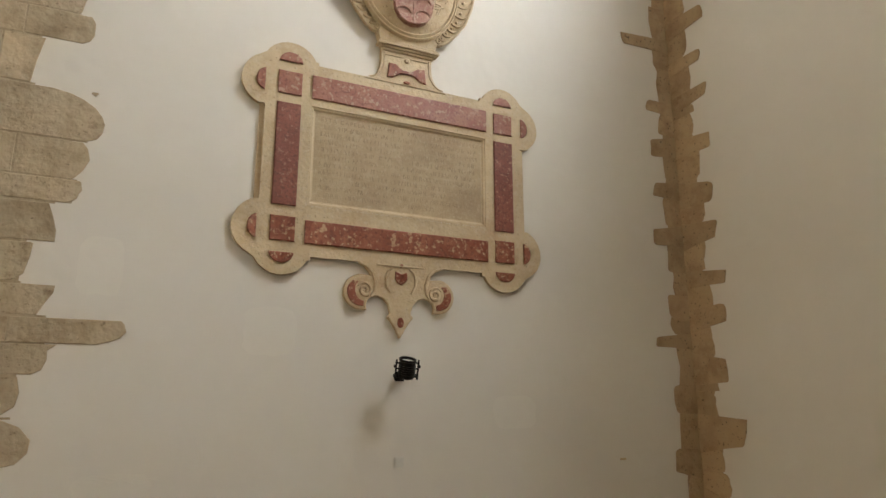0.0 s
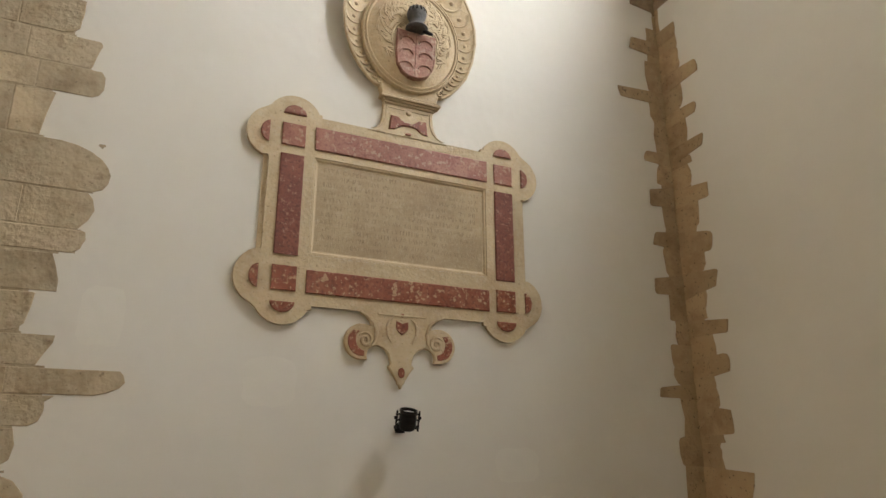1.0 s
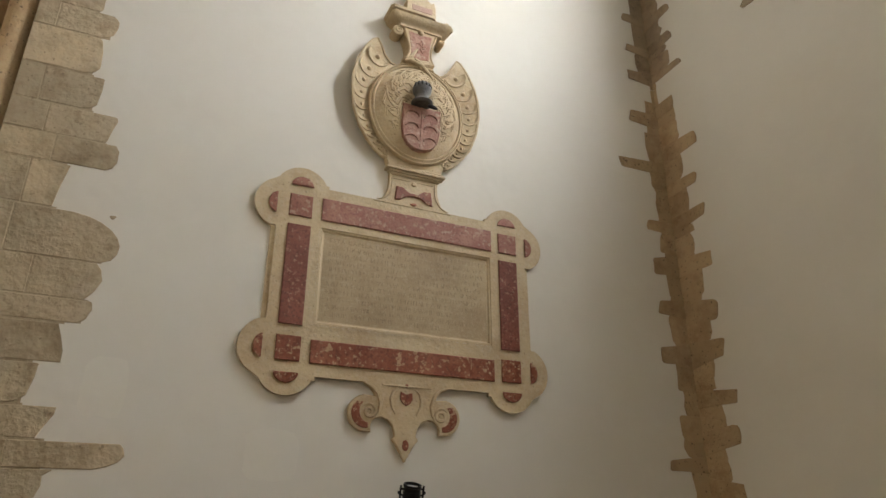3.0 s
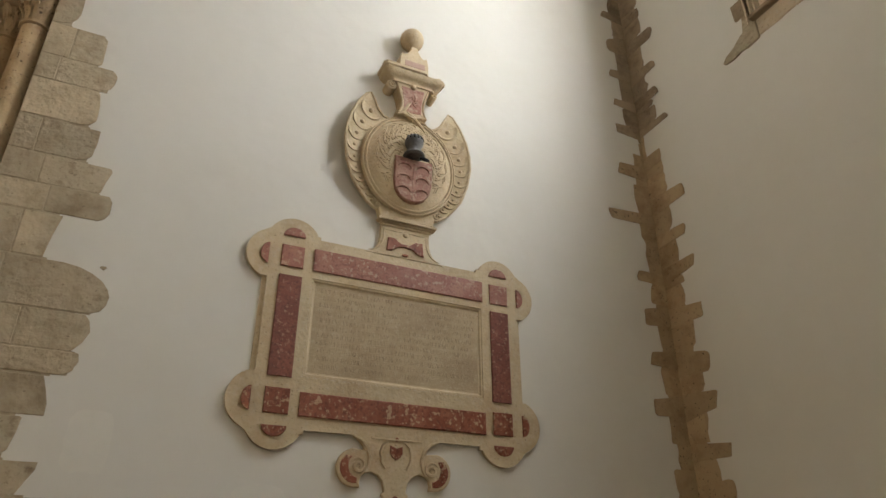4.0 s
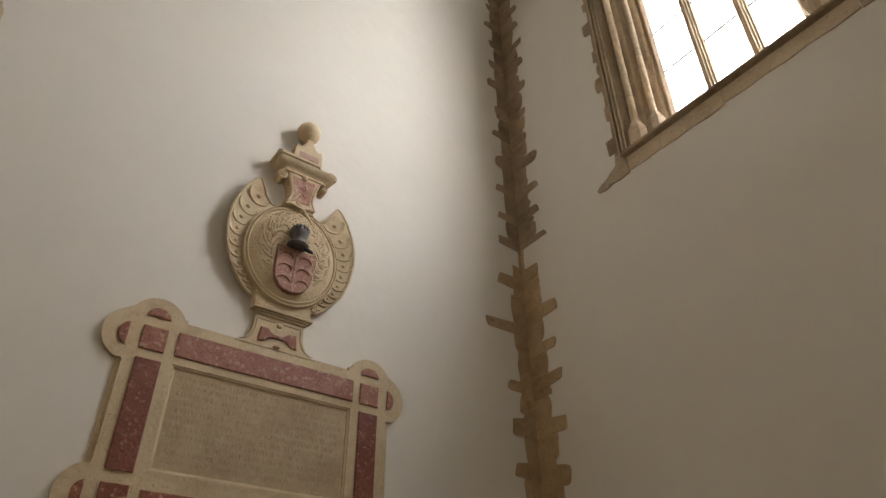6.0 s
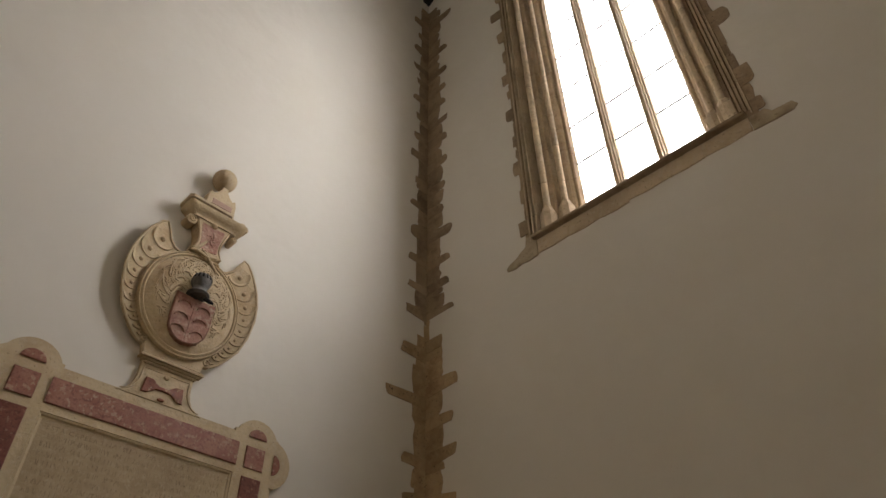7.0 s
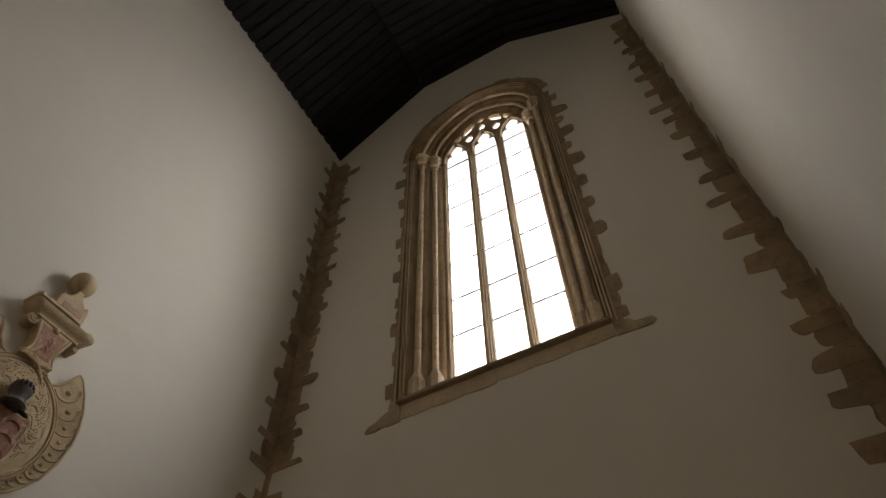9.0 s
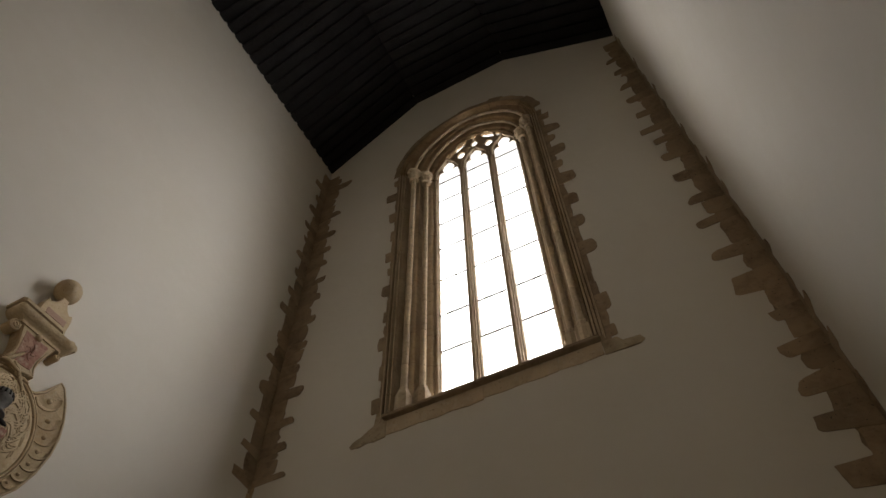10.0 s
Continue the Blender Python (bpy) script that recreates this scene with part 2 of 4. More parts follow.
box(bm, (-4.5, YA + 0.8, 9), (1.2, YA + 5.4, 9.2))
setting("arch_enclosure", bm, PLASTER, "unseen walls added to keep the space beyond the arch dark", "wall")


def ceiling():
    """Trough-shaped board ceiling: two slopes and a flat, boards running across the room."""
    bm = bmesh.new()
    prof = [(YA + 0.02, EAVE), (2.10, FLAT), (0.57, FLAT), (YC - 0.02, EAVE)]
    for (y0, z0), (y1, z1) in zip(prof, prof[1:]):
        t = Vector((0, y1 - y0, z1 - z0)).normalized()
        nrm = Vector((0, -t.z, t.y)) if t.y > 0 else Vector((0, t.z, -t.y))
        x = XB + 0.0
        while x > XW:
            w = 0.165
            for (xa, xb, d) in ((x - w + 0.045, x, 0.0), (x - w, x - w + 0.045, 0.035)):
                a, b = Vector((0, y0, z0)), Vector((0, y1, z1))
                lo = [a + nrm * d, b + nrm * d, b + nrm * 0.12, a + nrm * 0.12]
                f = [bm.verts.new((xa, p.y, p.z)) for p in lo]
                g = [bm.verts.new((xb, p.y, p.z)) for p in lo]
                bm.faces.new(f)
                bm.faces.new(g)
                for i in range(4):
                    bm.faces.new((f[i], f[(i + 1) % 4], g[(i + 1) % 4], g[i]))
            x -= w
    return setting("ceiling", bm, WOOD, "trough-shaped ceiling of dark stained boards", "ceiling")


ceiling()
# unseen cover over the ceiling, added to stop sky light leaking through its joints
bm = bmesh.new()
box(bm, (XW - 0.5, YC - 0.8, 12.4), (XB + 0.7, YA + 0.8, 12.6))
box(bm, (XW - 0.5, YC - 0.8, EAVE + 0.2), (XB, YC - 0.6, 12.4))
box(bm, (XW - 0.5, YA + 0.6, EAVE + 0.2), (XB, YA + 0.8, 12.4))
setting("roof", bm, WOOD, "unseen deck added over the ceiling to block sky light", "roof")


# ---- stones of the walls ----
rng = random.Random(7)


def stone_outline(u0, u1, v0, v1, ragged=0.012, rounding=0.3):
    """A block from u0 to u1 whose far end (u1) is broken and rounded."""
    s = 1 if u1 > u0 else -1
    h, L = v1 - v0, abs(u1 - u0)
    r0, r1 = [min(h * 0.5, L * 0.45) * rounding * rng.choice((0.15, 0.4, 0.9, 1.6, 2.3)) for _ in range(2)]
    skew = s * min(L * 0.14, h * 0.3) * rng.uniform(-1, 1)
    r0, r1 = min(r0, h * 0.4), min(r1, h * 0.4)
    pts = [(u0, v0)]
    if L > 0.25:
        pts.append((u0 + s * L * 0.55, v0 + rng.uniform(0, 1) * ragged * 0.3))
    for a in (0, 35, 65, 90):
        q = radians(a)
        pts.append((u1 - s * (r0 * (1 - math.sin(q)) + rng.uniform(0, 0.5) * ragged), v0 + r0 * (1 - math.cos(q))))
    pts.append((u1 + s * rng.uniform(-0.6, 0.6) * ragged, v0 + r0 + (h - r0 - r1) * 0.5))
    for a in (90, 65, 35, 0):
        q = radians(a)
        pts.append((u1 - s * (r1 * (1 - math.sin(q)) + rng.uniform(0, 0.5) * ragged), v1 - r1 * (1 - math.cos(q))))
    pts.append((u0, v1))
    return [(u + skew * (v - (v0 + v1) / 2) / h if abs(u - u1) < L * 0.4 else u, v) for u, v in pts]


def stone(parent, place, outline, proud, name="stone", mat=None, bevel=0.004):
    bm = bmesh.new()
    if area_of(outline) < 0:
        outline = outline[::-1]
    prism(bm, outline, place, proud, -0.03, bevel)
    return part(name, bm, mat or STONE, parent)


def rect(u0, u1, v0, v1, j=0.004):
    return [(u0 + rng.uniform(0, j), v0 + rng.uniform(0, j)), (u1 - rng.uniform(0, j), v0 + rng.uniform(0, j)),
            (u1 - rng.uniform(0, j), v1 - rng.uniform(0, j)), (u0 + rng.uniform(0, j), v1 - rng.uniform(0, j))]


# courses of the pier beside the arch: base, top, and where the broken end reaches
PIER = [(0.0, 0.28, -0.36), (0.28, 0.52, -0.22), (0.52, 0.78, -0.44), (0.78, 1.02, -0.30), (1.02, 1.20, -0.42),
        (1.20, 1.43, -0.30), (1.44, 1.62, -0.37), (1.63, 1.77, -0.275), (1.775, 1.895, 0.045), (1.905, 2.05, -0.285),
        (2.06, 2.25, -0.405), (2.26, 2.45, -0.31), (2.46, 2.58, -0.23), (2.585, 2.785, -0.205), (2.79, 3.05, -0.155),
        (3.06, 3.31, -0.465), (3.32, 3.48, -0.255), (3.485, 3.66, -0.305), (3.67, 3.89, -0.405), (3.90, 4.155, -0.445),
        (4.16, 4.335, -0.40), (4.34, 4.575, -0.495), (4.58, 4.86, -0.685), (4.87, 5.05, -0.755), (5.06, 5.30, -0.60),
        (5.31, 5.55, -0.70), (5.56, 5.8, -0.55)]
# broken ends of single courses, from the bed up: share of the height, how far back from the reach
ENDS = {2.79: ((0, 0.08), (0.08, 0.03), (0.22, 0.005), (0.40, 0.0), (0.56, 0.018), (0.72, 0.055), (0.86, 0.11), (0.95, 0.17), (1, 0.25)),
        2.585: ((0, 0.06), (0.25, 0.02), (0.55, 0.0), (0.85, 0.015), (1, 0.04)),
        2.26: ((0, 0.0), (0.3, 0.004), (0.7, 0.02), (1, 0.045)),
        1.905: ((0, 0.06), (0.4, 0.03), (0.75, 0.005), (1, 0.0)),
        1.775: ((0, 0.13), (0.12, 0.07), (0.3, 0.025), (0.55, 0.0), (0.85, 0.012), (1, 0.03)),
        1.63: ((0, 0.06), (0.15, 0.02), (0.5, 0.0), (0.8, 0.01), (1, -0.03)),
        1.44: ((0, 0.07), (0.25, 0.01), (0.6, 0.0), (1, 0.02)),
        1.20: ((0, 0.20), (0.15, 0.05), (0.35, 0.005), (0.6, 0.0), (0.85, 0.05), (1, 0.13)),
        3.06: ((0, 0.04), (0.5, 0.025), (1, 0.0)),
        3.32: ((0, 0.05), (0.12, 0.015), (0.35, 0.0), (0.8, 0.004), (1, 0.02))}


def end_outline(u0, u1, z0, z1, ends):
    return [(u0, z0)] + [(u1 - back + rng.uniform(-0.004, 0.004), z0 + (z1 - z0) * f) for f, back in ends] + [(u0, z1)]


bed = bmesh.new()
for k, (z0, z1, end) in enumerate(PIER):
    cut = ARCH_X + (end - ARCH_X) * rng.uniform(0.25, 0.5)
    nxt = PIER[k + 1] if k + 1 < len(PIER) else (z1, z1, end)
    back = 0.03 + max([b for _, b in ENDS.get(z0, ())], default=0.0)
    prism(bed, [(ARCH_X, z0), (end - back, z0), (end - back, z1), (ARCH_X, z1)], on_a, 0.0008, -0.02)
    if nxt[0] - z1 > 0.002:
        prism(bed, [(ARCH_X, z1), (min(end, nxt[2]) - 0.02, z1), (min(end, nxt[2]) - 0.02, nxt[0]), (ARCH_X, nxt[0])], on_a, 0.0008, -0.02)
    mat = PITTED if k in (7, 9, 10, 12, 14, 17, 18, 20) else STONE
    proud = 0.002 + rng.uniform(0, 0.003)
    if z0 in ENDS:
        cut = ARCH_X + 0.5 * (cut - ARCH_X) if z0 == 2.79 else cut
        stone(wall_north, on_a, rect(ARCH_X, cut, z0, z1, 0.002), 0.002 + rng.uniform(0, 0.003), mat=STONE, bevel=0.002)
        stone(wall_north, on_a, end_outline(cut + 0.006, end, z0, z1, ENDS[z0]), proud, mat=mat, bevel=0.003)
    elif end - ARCH_X > 0.32 and k % 4 != 3:
        stone(wall_north, on_a, rect(ARCH_X, cut, z0, z1, 0.002), 0.002 + rng.uniform(0, 0.003), mat=STONE, bevel=0.002)
        stone(wall_north, on_a, stone_outline(cut + 0.006, end, z0, z1, 0.012, 0.75), proud, mat=mat, bevel=0.003)
    else:
        stone(wall_north, on_a, stone_outline(ARCH_X, end, z0, z1, 0.012, 0.75), proud, mat=mat, bevel=0.003)
part("mortar_bed", bed, STONE, wall_north)


def strip(parent, place, corner, sgn, teeth, base, top, low=0.0, pinch=0.0, change=0.0):
    """A chased corner: long stones (height of the middle, reach, thickness) with shorter ones between them."""
    last, bed = low, bmesh.new()
    for z0, z1 in ([(low, pinch - 0.14), (pinch + 0.14, top)] if pinch else [(low, top)]):
        n = int((z1 - z0) / 0.07)
        edge = [(corner + sgn * base * rng.uniform(0.72, 0.98), z0 + (z1 - z0) * i / n) for i in range(n + 1)]
        o = [(corner, z0)] + edge + [(corner, z1)]
        prism(bed, o if area_of(o) > 0 else o[::-1], place, 0.0012, -0.02)
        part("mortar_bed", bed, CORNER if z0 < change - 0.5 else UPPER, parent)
        bed = bmesh.new()
    bed.free()
    for z, reach, h in teeth + [(top, 0, 0)]:
        a, b = last, z - h / 2
        while b - a > 0.015:
            step = min(b - a, rng.uniform(0.16, 0.3))
            if b - a - step < 0.06:
                step = b - a
            w = base * rng.uniform(0.82, 1.15)
            if pinch and a < pinch < a + step + 0.05:
                w = base * 0.22
            o = stone_outline(corner, corner + sgn * w, a + 0.002, a + step - 0.002, 0.02, 0.35)
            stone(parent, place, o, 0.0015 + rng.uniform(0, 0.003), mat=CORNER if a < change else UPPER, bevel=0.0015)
            a += step
        if h:
            h *= 1.3
            o = stone_outline(corner, corner + sgn * reach, z - h / 2, z + h / 2, 0.012, 0.36)
            if reach > 0.2:                       # fan out towards the corner
                fan, tip, lean = rng.uniform(0.1, 0.6), rng.uniform(0.72, 1.0), rng.uniform(-0.3, 0.3) * h
                o = [(u, z + lean * abs(u - corner) / reach + (v - z) * (tip + fan * max(0.0, 1 - abs(u - corner) / reach))) for u, v in o]
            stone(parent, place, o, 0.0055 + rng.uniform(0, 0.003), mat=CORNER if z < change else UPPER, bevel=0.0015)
            last = z + h / 2 - 0.004


STRIP_A = [(0.35, 0.24, 0.14), (0.72, 0.2, 0.12), (1.09, 0.235, 0.12), (1.53, 0.20, 0.15), (1.94, 0.33, 0.07), (2.18, 0.19, 0.14),
           (2.72, 0.285, 0.12), (3.07, 0.25, 0.09), (3.43, 0.25, 0.14), (3.74, 0.262, 0.08), (4.29, 0.465, 0.075), (4.75, 0.305, 0.09),
           (5.19, 0.265, 0.075), (5.48, 0.25, 0.06), (5.84, 0.25, 0.07), (6.23, 0.24, 0.15), (6.57, 0.245, 0.09), (6.96, 0.19, 0.08),
           (7.36, 0.265, 0.10), (7.71, 0.225, 0.10), (8.07, 0.20, 0.09), (8.41, 0.255, 0.09), (8.77, 0.20, 0.08), (9.06, 0.255, 0.10),
           (9.46, 0.265, 0.12), (9.82, 0.2, 0.1), (10.17, 0.28, 0.10)]
STRIP_B = [(0.4, 0.36, 0.2), (0.8, 0.3, 0.14), (1.30, 0.40, 0.15), (1.74, 0.30, 0.12), (2.08, 0.34, 0.11), (2.39, 0.365, 0.08),
           (2.71, 0.32, 0.12), (3.04, 0.32, 0.13), (3.41, 0.34, 0.10), (3.76, 0.35, 0.08), (4.08, 0.32, 0.08), (4.41, 0.375, 0.09),
           (4.85, 0.20, 0.10), (5.18, 0.35, 0.055), (5.49, 0.29, 0.09), (5.79, 0.32, 0.08), (6.17, 0.355, 0.11), (6.52, 0.24, 0.09),
           (6.82, 0.27, 0.1), (7.23, 0.31, 0.1), (7.64, 0.31, 0.1), (7.93, 0.325, 0.09), (8.28, 0.29, 0.1), (8.58, 0.31, 0.09),
           (8.94, 0.33, 0.1), (9.43, 0.335, 0.12), (10.22, 0.42, 0.12)]
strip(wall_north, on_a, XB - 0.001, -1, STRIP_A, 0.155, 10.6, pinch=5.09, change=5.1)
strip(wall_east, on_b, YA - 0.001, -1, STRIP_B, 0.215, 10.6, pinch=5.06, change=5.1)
STRIP_C = [(1.2, 0.32, 0.16), (1.9, 0.3, 0.14), (2.6, 0.33, 0.15), (3.1, 0.28, 0.14), (3.74, 0.345, 0.12), (4.08, 0.33, 0.11), (4.40, 0.31, 0.12),
           (4.70, 0.285, 0.10), (4.99, 0.215, 0.08), (5.36, 0.335, 0.17), (5.75, 0.36, 0.10), (6.22, 0.335, 0.10), (6.54, 0.29, 0.10),
           (6.95, 0.295, 0.11), (7.35, 0.295, 0.10), (7.70, 0.28, 0.09), (7.98, 0.345, 0.10), (8.35, 0.29, 0.1), (8.78, 0.3, 0.1), (9.2, 0.28, 0.1),
           (9.62, 0.26, 0.1), (10.05, 0.27, 0.1)]
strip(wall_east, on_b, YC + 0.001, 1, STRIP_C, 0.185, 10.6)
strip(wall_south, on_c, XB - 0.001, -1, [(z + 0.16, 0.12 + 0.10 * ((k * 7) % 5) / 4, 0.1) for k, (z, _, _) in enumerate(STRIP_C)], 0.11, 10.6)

# stones toothed into the plaster round the window, both sides of it
WIN_L = [(5.55, 1.11, 0.13), (5.93, 1.06, 0.14), (6.33, 1.10, 0.14), (6.72, 1.07, 0.12), (7.15, 1.12, 0.14), (7.48, 1.07, 0.1),
         (7.77, 1.12, 0.14), (8.19, 1.075, 0.16), (8.60, 1.12, 0.16), (9.09, 1.185, 0.14), (9.45, 1.09, 0.12)]
WIN_R = [(5.42, 1.10, 0.10), (5.76, 1.12, 0.16), (6.1, 1.04, 0.12), (6.53, 1.165, 0.15), (6.97, 1.14, 0.14), (7.38, 1.15, 0.15), (7.83, 1.205, 0.14),
         (8.14, 1.12, 0.12), (8.45, 1.20, 0.15), (8.78, 1.13, 0.12), (9.06, 1.22, 0.14), (9.4, 1.14, 0.12)]
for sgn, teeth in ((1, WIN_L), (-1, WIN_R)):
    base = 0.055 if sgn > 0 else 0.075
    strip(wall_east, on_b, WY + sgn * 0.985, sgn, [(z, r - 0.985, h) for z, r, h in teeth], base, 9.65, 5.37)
# rough ring over the arch
outer = arch_path(0.985, 9.65)[1:-1]
for i in range(0, len(outer) - 3, 3):
    a = [outer[j] for j in range(i, i + 4)]
    w = 0.10 + rng.uniform(-0.03, 0.04)
    o = [(WY + p[0], p[1]) for p, _ in a] + [(WY + p[0] + n[0] * (w + rng.uniform(-0.012, 0.012)), p[1] + n[1] * w) for p, n in reversed(a)]
    stone(wall_east, on_b, o, 0.002 + rng.uniform(0, 0.003), mat=UPPER, bevel=0.0015)
# course under the sill
cuts = [2.25, 1.93, 1.62, 1.36, 1.02, 0.72, 0.36]
for a, b in zip(cuts, cuts[1:]):
    lo = 5.192 + rng.uniform(-0.008, 0.012)
    stone(wall_east, on_b, [(b + 0.001, lo + rng.uniform(0, 0.008)), ((a + b) / 2, lo - 0.006), (a - 0.001, lo + rng.uniform(0, 0.008)), (a - 0.001, 5.338), (b + 0.001, 5.338)], 0.010 + rng.uniform(0, 0.002), mat=JAMB, bevel=0.002)
stone(wall_east, on_b, [(2.253, 5.175), (2.36, 5.165), (2.42, 5.178), (2.50, 5.160), (2.585, 5.172), (2.60, 5.195), (2.56, 5.235), (2.48, 5.262), (2.43, 5.30), (2.375, 5.325), (2.36, 5.42), (2.253, 5.42)], 0.014, mat=PITTED)
stone(wall_east, on_b, [(0.357, 5.195), (0.20, 5.185), (0.08, 5.185), (0.045, 5.215), (0.07, 5.265), (0.2, 5.275), (0.24, 5.33), (0.357, 5.33)], 0.013)


# ---- window ----
def sweep_arch(bm, profile, low, spring=9.60, k=None, close=False):
    """A moulding whose profile points (half-width, depth into the wall) run up the jambs and over the arch."""
    rows = []
    for w, d in profile:
        rows.append([bm.verts.new((XB + d, WY + y, z)) for (y, z), _ in arch_path(w, low, spring, 22, k)])
    pairs = list(zip(rows, rows[1:])) + ([(rows[-1], rows[0])] if close else [])
    for a, b in pairs:
        for i in range(len(a) - 1):
            bm.faces.new((a[i], a[i + 1], b[i + 1], b[i]))


def circle(cx, cy, r, n=10, start=0.0, sweep=360.0):
    m = n if sweep == 360 else n + 1
    return [(cx + r * math.cos(radians(start + sweep * i / n)), cy + r * math.sin(radians(start + sweep * i / n))) for i in range(m)]


window = tagged(new("window_1"), "tall arched window of limestone tracery with three clear-glazed lights", "window", "", "structure")
GX = 0.32                                     # how deep the glass sits
JAMB_PROFILE = [(1.0, 0.0), (1.0, -0.020), (0.990, -0.020), (0.986, 0.022), (0.970, 0.022), (0.968, -0.006), (0.957, -0.006), (0.953, 0.036), (0.937, 0.036), (0.935, 0.008), (0.924, 0.008), (0.920, 0.05), (0.906, 0.05), (0.903, 0.03),
                (0.900, 0.125), (0.79, 0.140), (0.775, 0.150), (0.770, 0.245), (0.665, 0.255), (0.645, 0.265), (0.640, 0.295), (0.622, 0.285), (0.604, 0.285), (0.595, 0.30), (0.583, 0.315), (0.583, 0.338), (0.70, 0.350)]
bm = bmesh.new()
sweep_arch(bm, [(w + 0.004, d + 0.004) for w, d in JAMB_PROFILE], 5.34)
part("jamb_core", bm, UPPER, window, "dark mortar behind the jamb stones")


def jamb_stones(low=5.34):
    """The stepped jambs and arch, cut into courses and voussoirs with open joints."""
    paths = [[(XB + d, WY + y, z) for (y, z), _ in arch_path(w, low, 9.60, 22)] for w, d in JAMB_PROFILE]
    n = len(paths[0])

    def stone_of(rows, mat=JAMB):
        bm = bmesh.new()
        rows = [[bm.verts.new(p) for p in row] for row in rows]
        for a, b in zip(rows, rows[1:]):
            for i in range(len(a) - 1):
                bm.faces.new((a[i], a[i + 1], b[i + 1], b[i]))
        part("jamb_stone", bm, mat, window)

    for foot, head in ((0, 1), (n - 1, n - 2)):
        z = low
        while z < 9.55:
            top = z + rng.uniform(0.30, 0.52)
            if top > 9.4:
                top = 9.62
            off = rng.uniform(-0.0012, 0.0012)
            stone_of([[(p[foot][0] + off, p[foot][1], q) for p in paths] for q in (z + 0.0025, top - 0.0025)])
            z = top
    cut = 1
    while cut < n - 2:
        end = min(cut + 4, n - 2)
        rows = []
        for k in range(cut, end + 1):
            f = 0.02 if k == cut else -0.02 if k == end else 0.0
            o = k + (1 if f > 0 else -1)
            rows.append([tuple(a + (b - a) * abs(f) for a, b in zip(p[k], p[o])) for p in paths])
        stone_of(rows, CORNER)
        cut = end


jamb_stones()


def drums(w, d, r):
    """A roll moulding built up of short drums: up both jambs and round the arch."""
    path = arch_path(w, 5.62, 9.60)
    prof = circle(w, d, r, 10)
    rows = [[(XB + e, WY + y, z) for (y, z), _ in arch_path(q, 5.62, 9.60)] for q, e in prof]
    n = len(path)

    def piece(ring_sets):
        bm = bmesh.new()
        rings = [[bm.verts.new(p) for p in ring] for ring in ring_sets]
        m = len(rings[0])
        for a, c in zip(rings, rings[1:]):
            for i in range(m):
                bm.faces.new((a[i], a[(i + 1) % m], c[(i + 1) % m], c[i]))
        bm.faces.new(rings[0])
        bm.faces.new(rings[-1])
        part("drum", bm, DRUM, window, "", True)

    for side in (0, n - 1):
        other = 1 if side == 0 else n - 2
        top = min(row[other][2] for row in rows)
        z = 5.62
        while z < top - 0.02:
            h = min(rng.uniform(0.34, 0.56), top - z)
            if top - z - h < 0.15:
                h = top - z
            piece([[(row[side][0], row[side][1], q) for row in rows] for q in (z + 0.002, z + h - 0.002)])
            z += h
    rows = [[(XB + e, WY + y, z) for (y, z), _ in arch_path(q, 5.62, 9.60)] for q, e in circle(w, d, r * 0.66, 10)]
    for i in range(1, n - 2, 5):
        piece([[row[k] for row in rows] for k in range(i, min(i + 6, n - 1))])


for w, d, r in ((0.838, 0.085, 0.033), (0.712, 0.198, 0.031)):
    drums(w, d, r)


def lathe(bm, centre, rings, n=14):
    prev = None
    for z, r in rings:
        ring = [bm.verts.new((centre[0] + r * math.cos(2 * math.pi * i / n), centre[1] + r * math.sin(2 * math.pi * i / n), centre[2] + z)) for i in range(n)]
        if prev:
            for i in range(n):
                bm.faces.new((prev[i], prev[(i + 1) % n], ring[(i + 1) % n], ring[i]))
        else:
            bm.faces.new(ring[::-1])
        prev = ring
    bm.faces.new(prev)


def leafy_capital(parent, at, r, h, n=8):
    """A bell with two rows of curled leaves under a moulded octagonal abacus."""
    bm = bmesh.new()
    lathe(bm, at, [(0, r * 0.95), (h * 0.03, r * 1.22), (h * 0.09, r * 1.22), (h * 0.12, r * 0.98), (h * 0.5, r * 1.02), (h * 0.74, r * 1.25), (h * 0.80, r * 1.3)], 16)
    lathe(bm, at, [(h * 0.80, r * 1.30), (h * 0.85, r * 1.75), (h * 0.88, r * 1.75), (h * 0.90, r * 2.0), (h * 0.98, r * 2.0), (h, r * 1.9)], 8)
    for tier in range(2):
        for i in range(n):
            a = 2 * math.pi * (i + 0.5 * tier) / n
            side = Vector((-math.sin(a), math.cos(a), 0))
            out = Vector((math.cos(a), math.sin(a), 0))
            z0, z1 = h * (0.14 + 0.28 * tier), h * (0.47 + 0.30 * tier)
            rows = []
            for f, e, w in ((0.0, 1.0, 0.24), (0.4, 1.1, 0.36), (0.75, 1.3, 0.34), (1.0, 1.62, 0.24), (0.92, 1.82, 0.14), (0.74, 1.80, 0.05)):
                c = Vector(at) + out * r * (e + 0.1 * tier) + Vector((0, 0, z0 + (z1 - z0) * f))
                rows.append([bm.verts.new(c - side * r * w - out * r * 0.06), bm.verts.new(c + out * r * 0.05), bm.verts.new(c + side * r * w - out * r * 0.06)])
            for p, q in zip(rows, rows[1:]):
                for k in range(2):
                    bm.faces.new((p[k], p[k + 1], q[k + 1], q[k]))
    return part("capital", bm, DRUM, parent, "carved foliate capital", smooth=True)


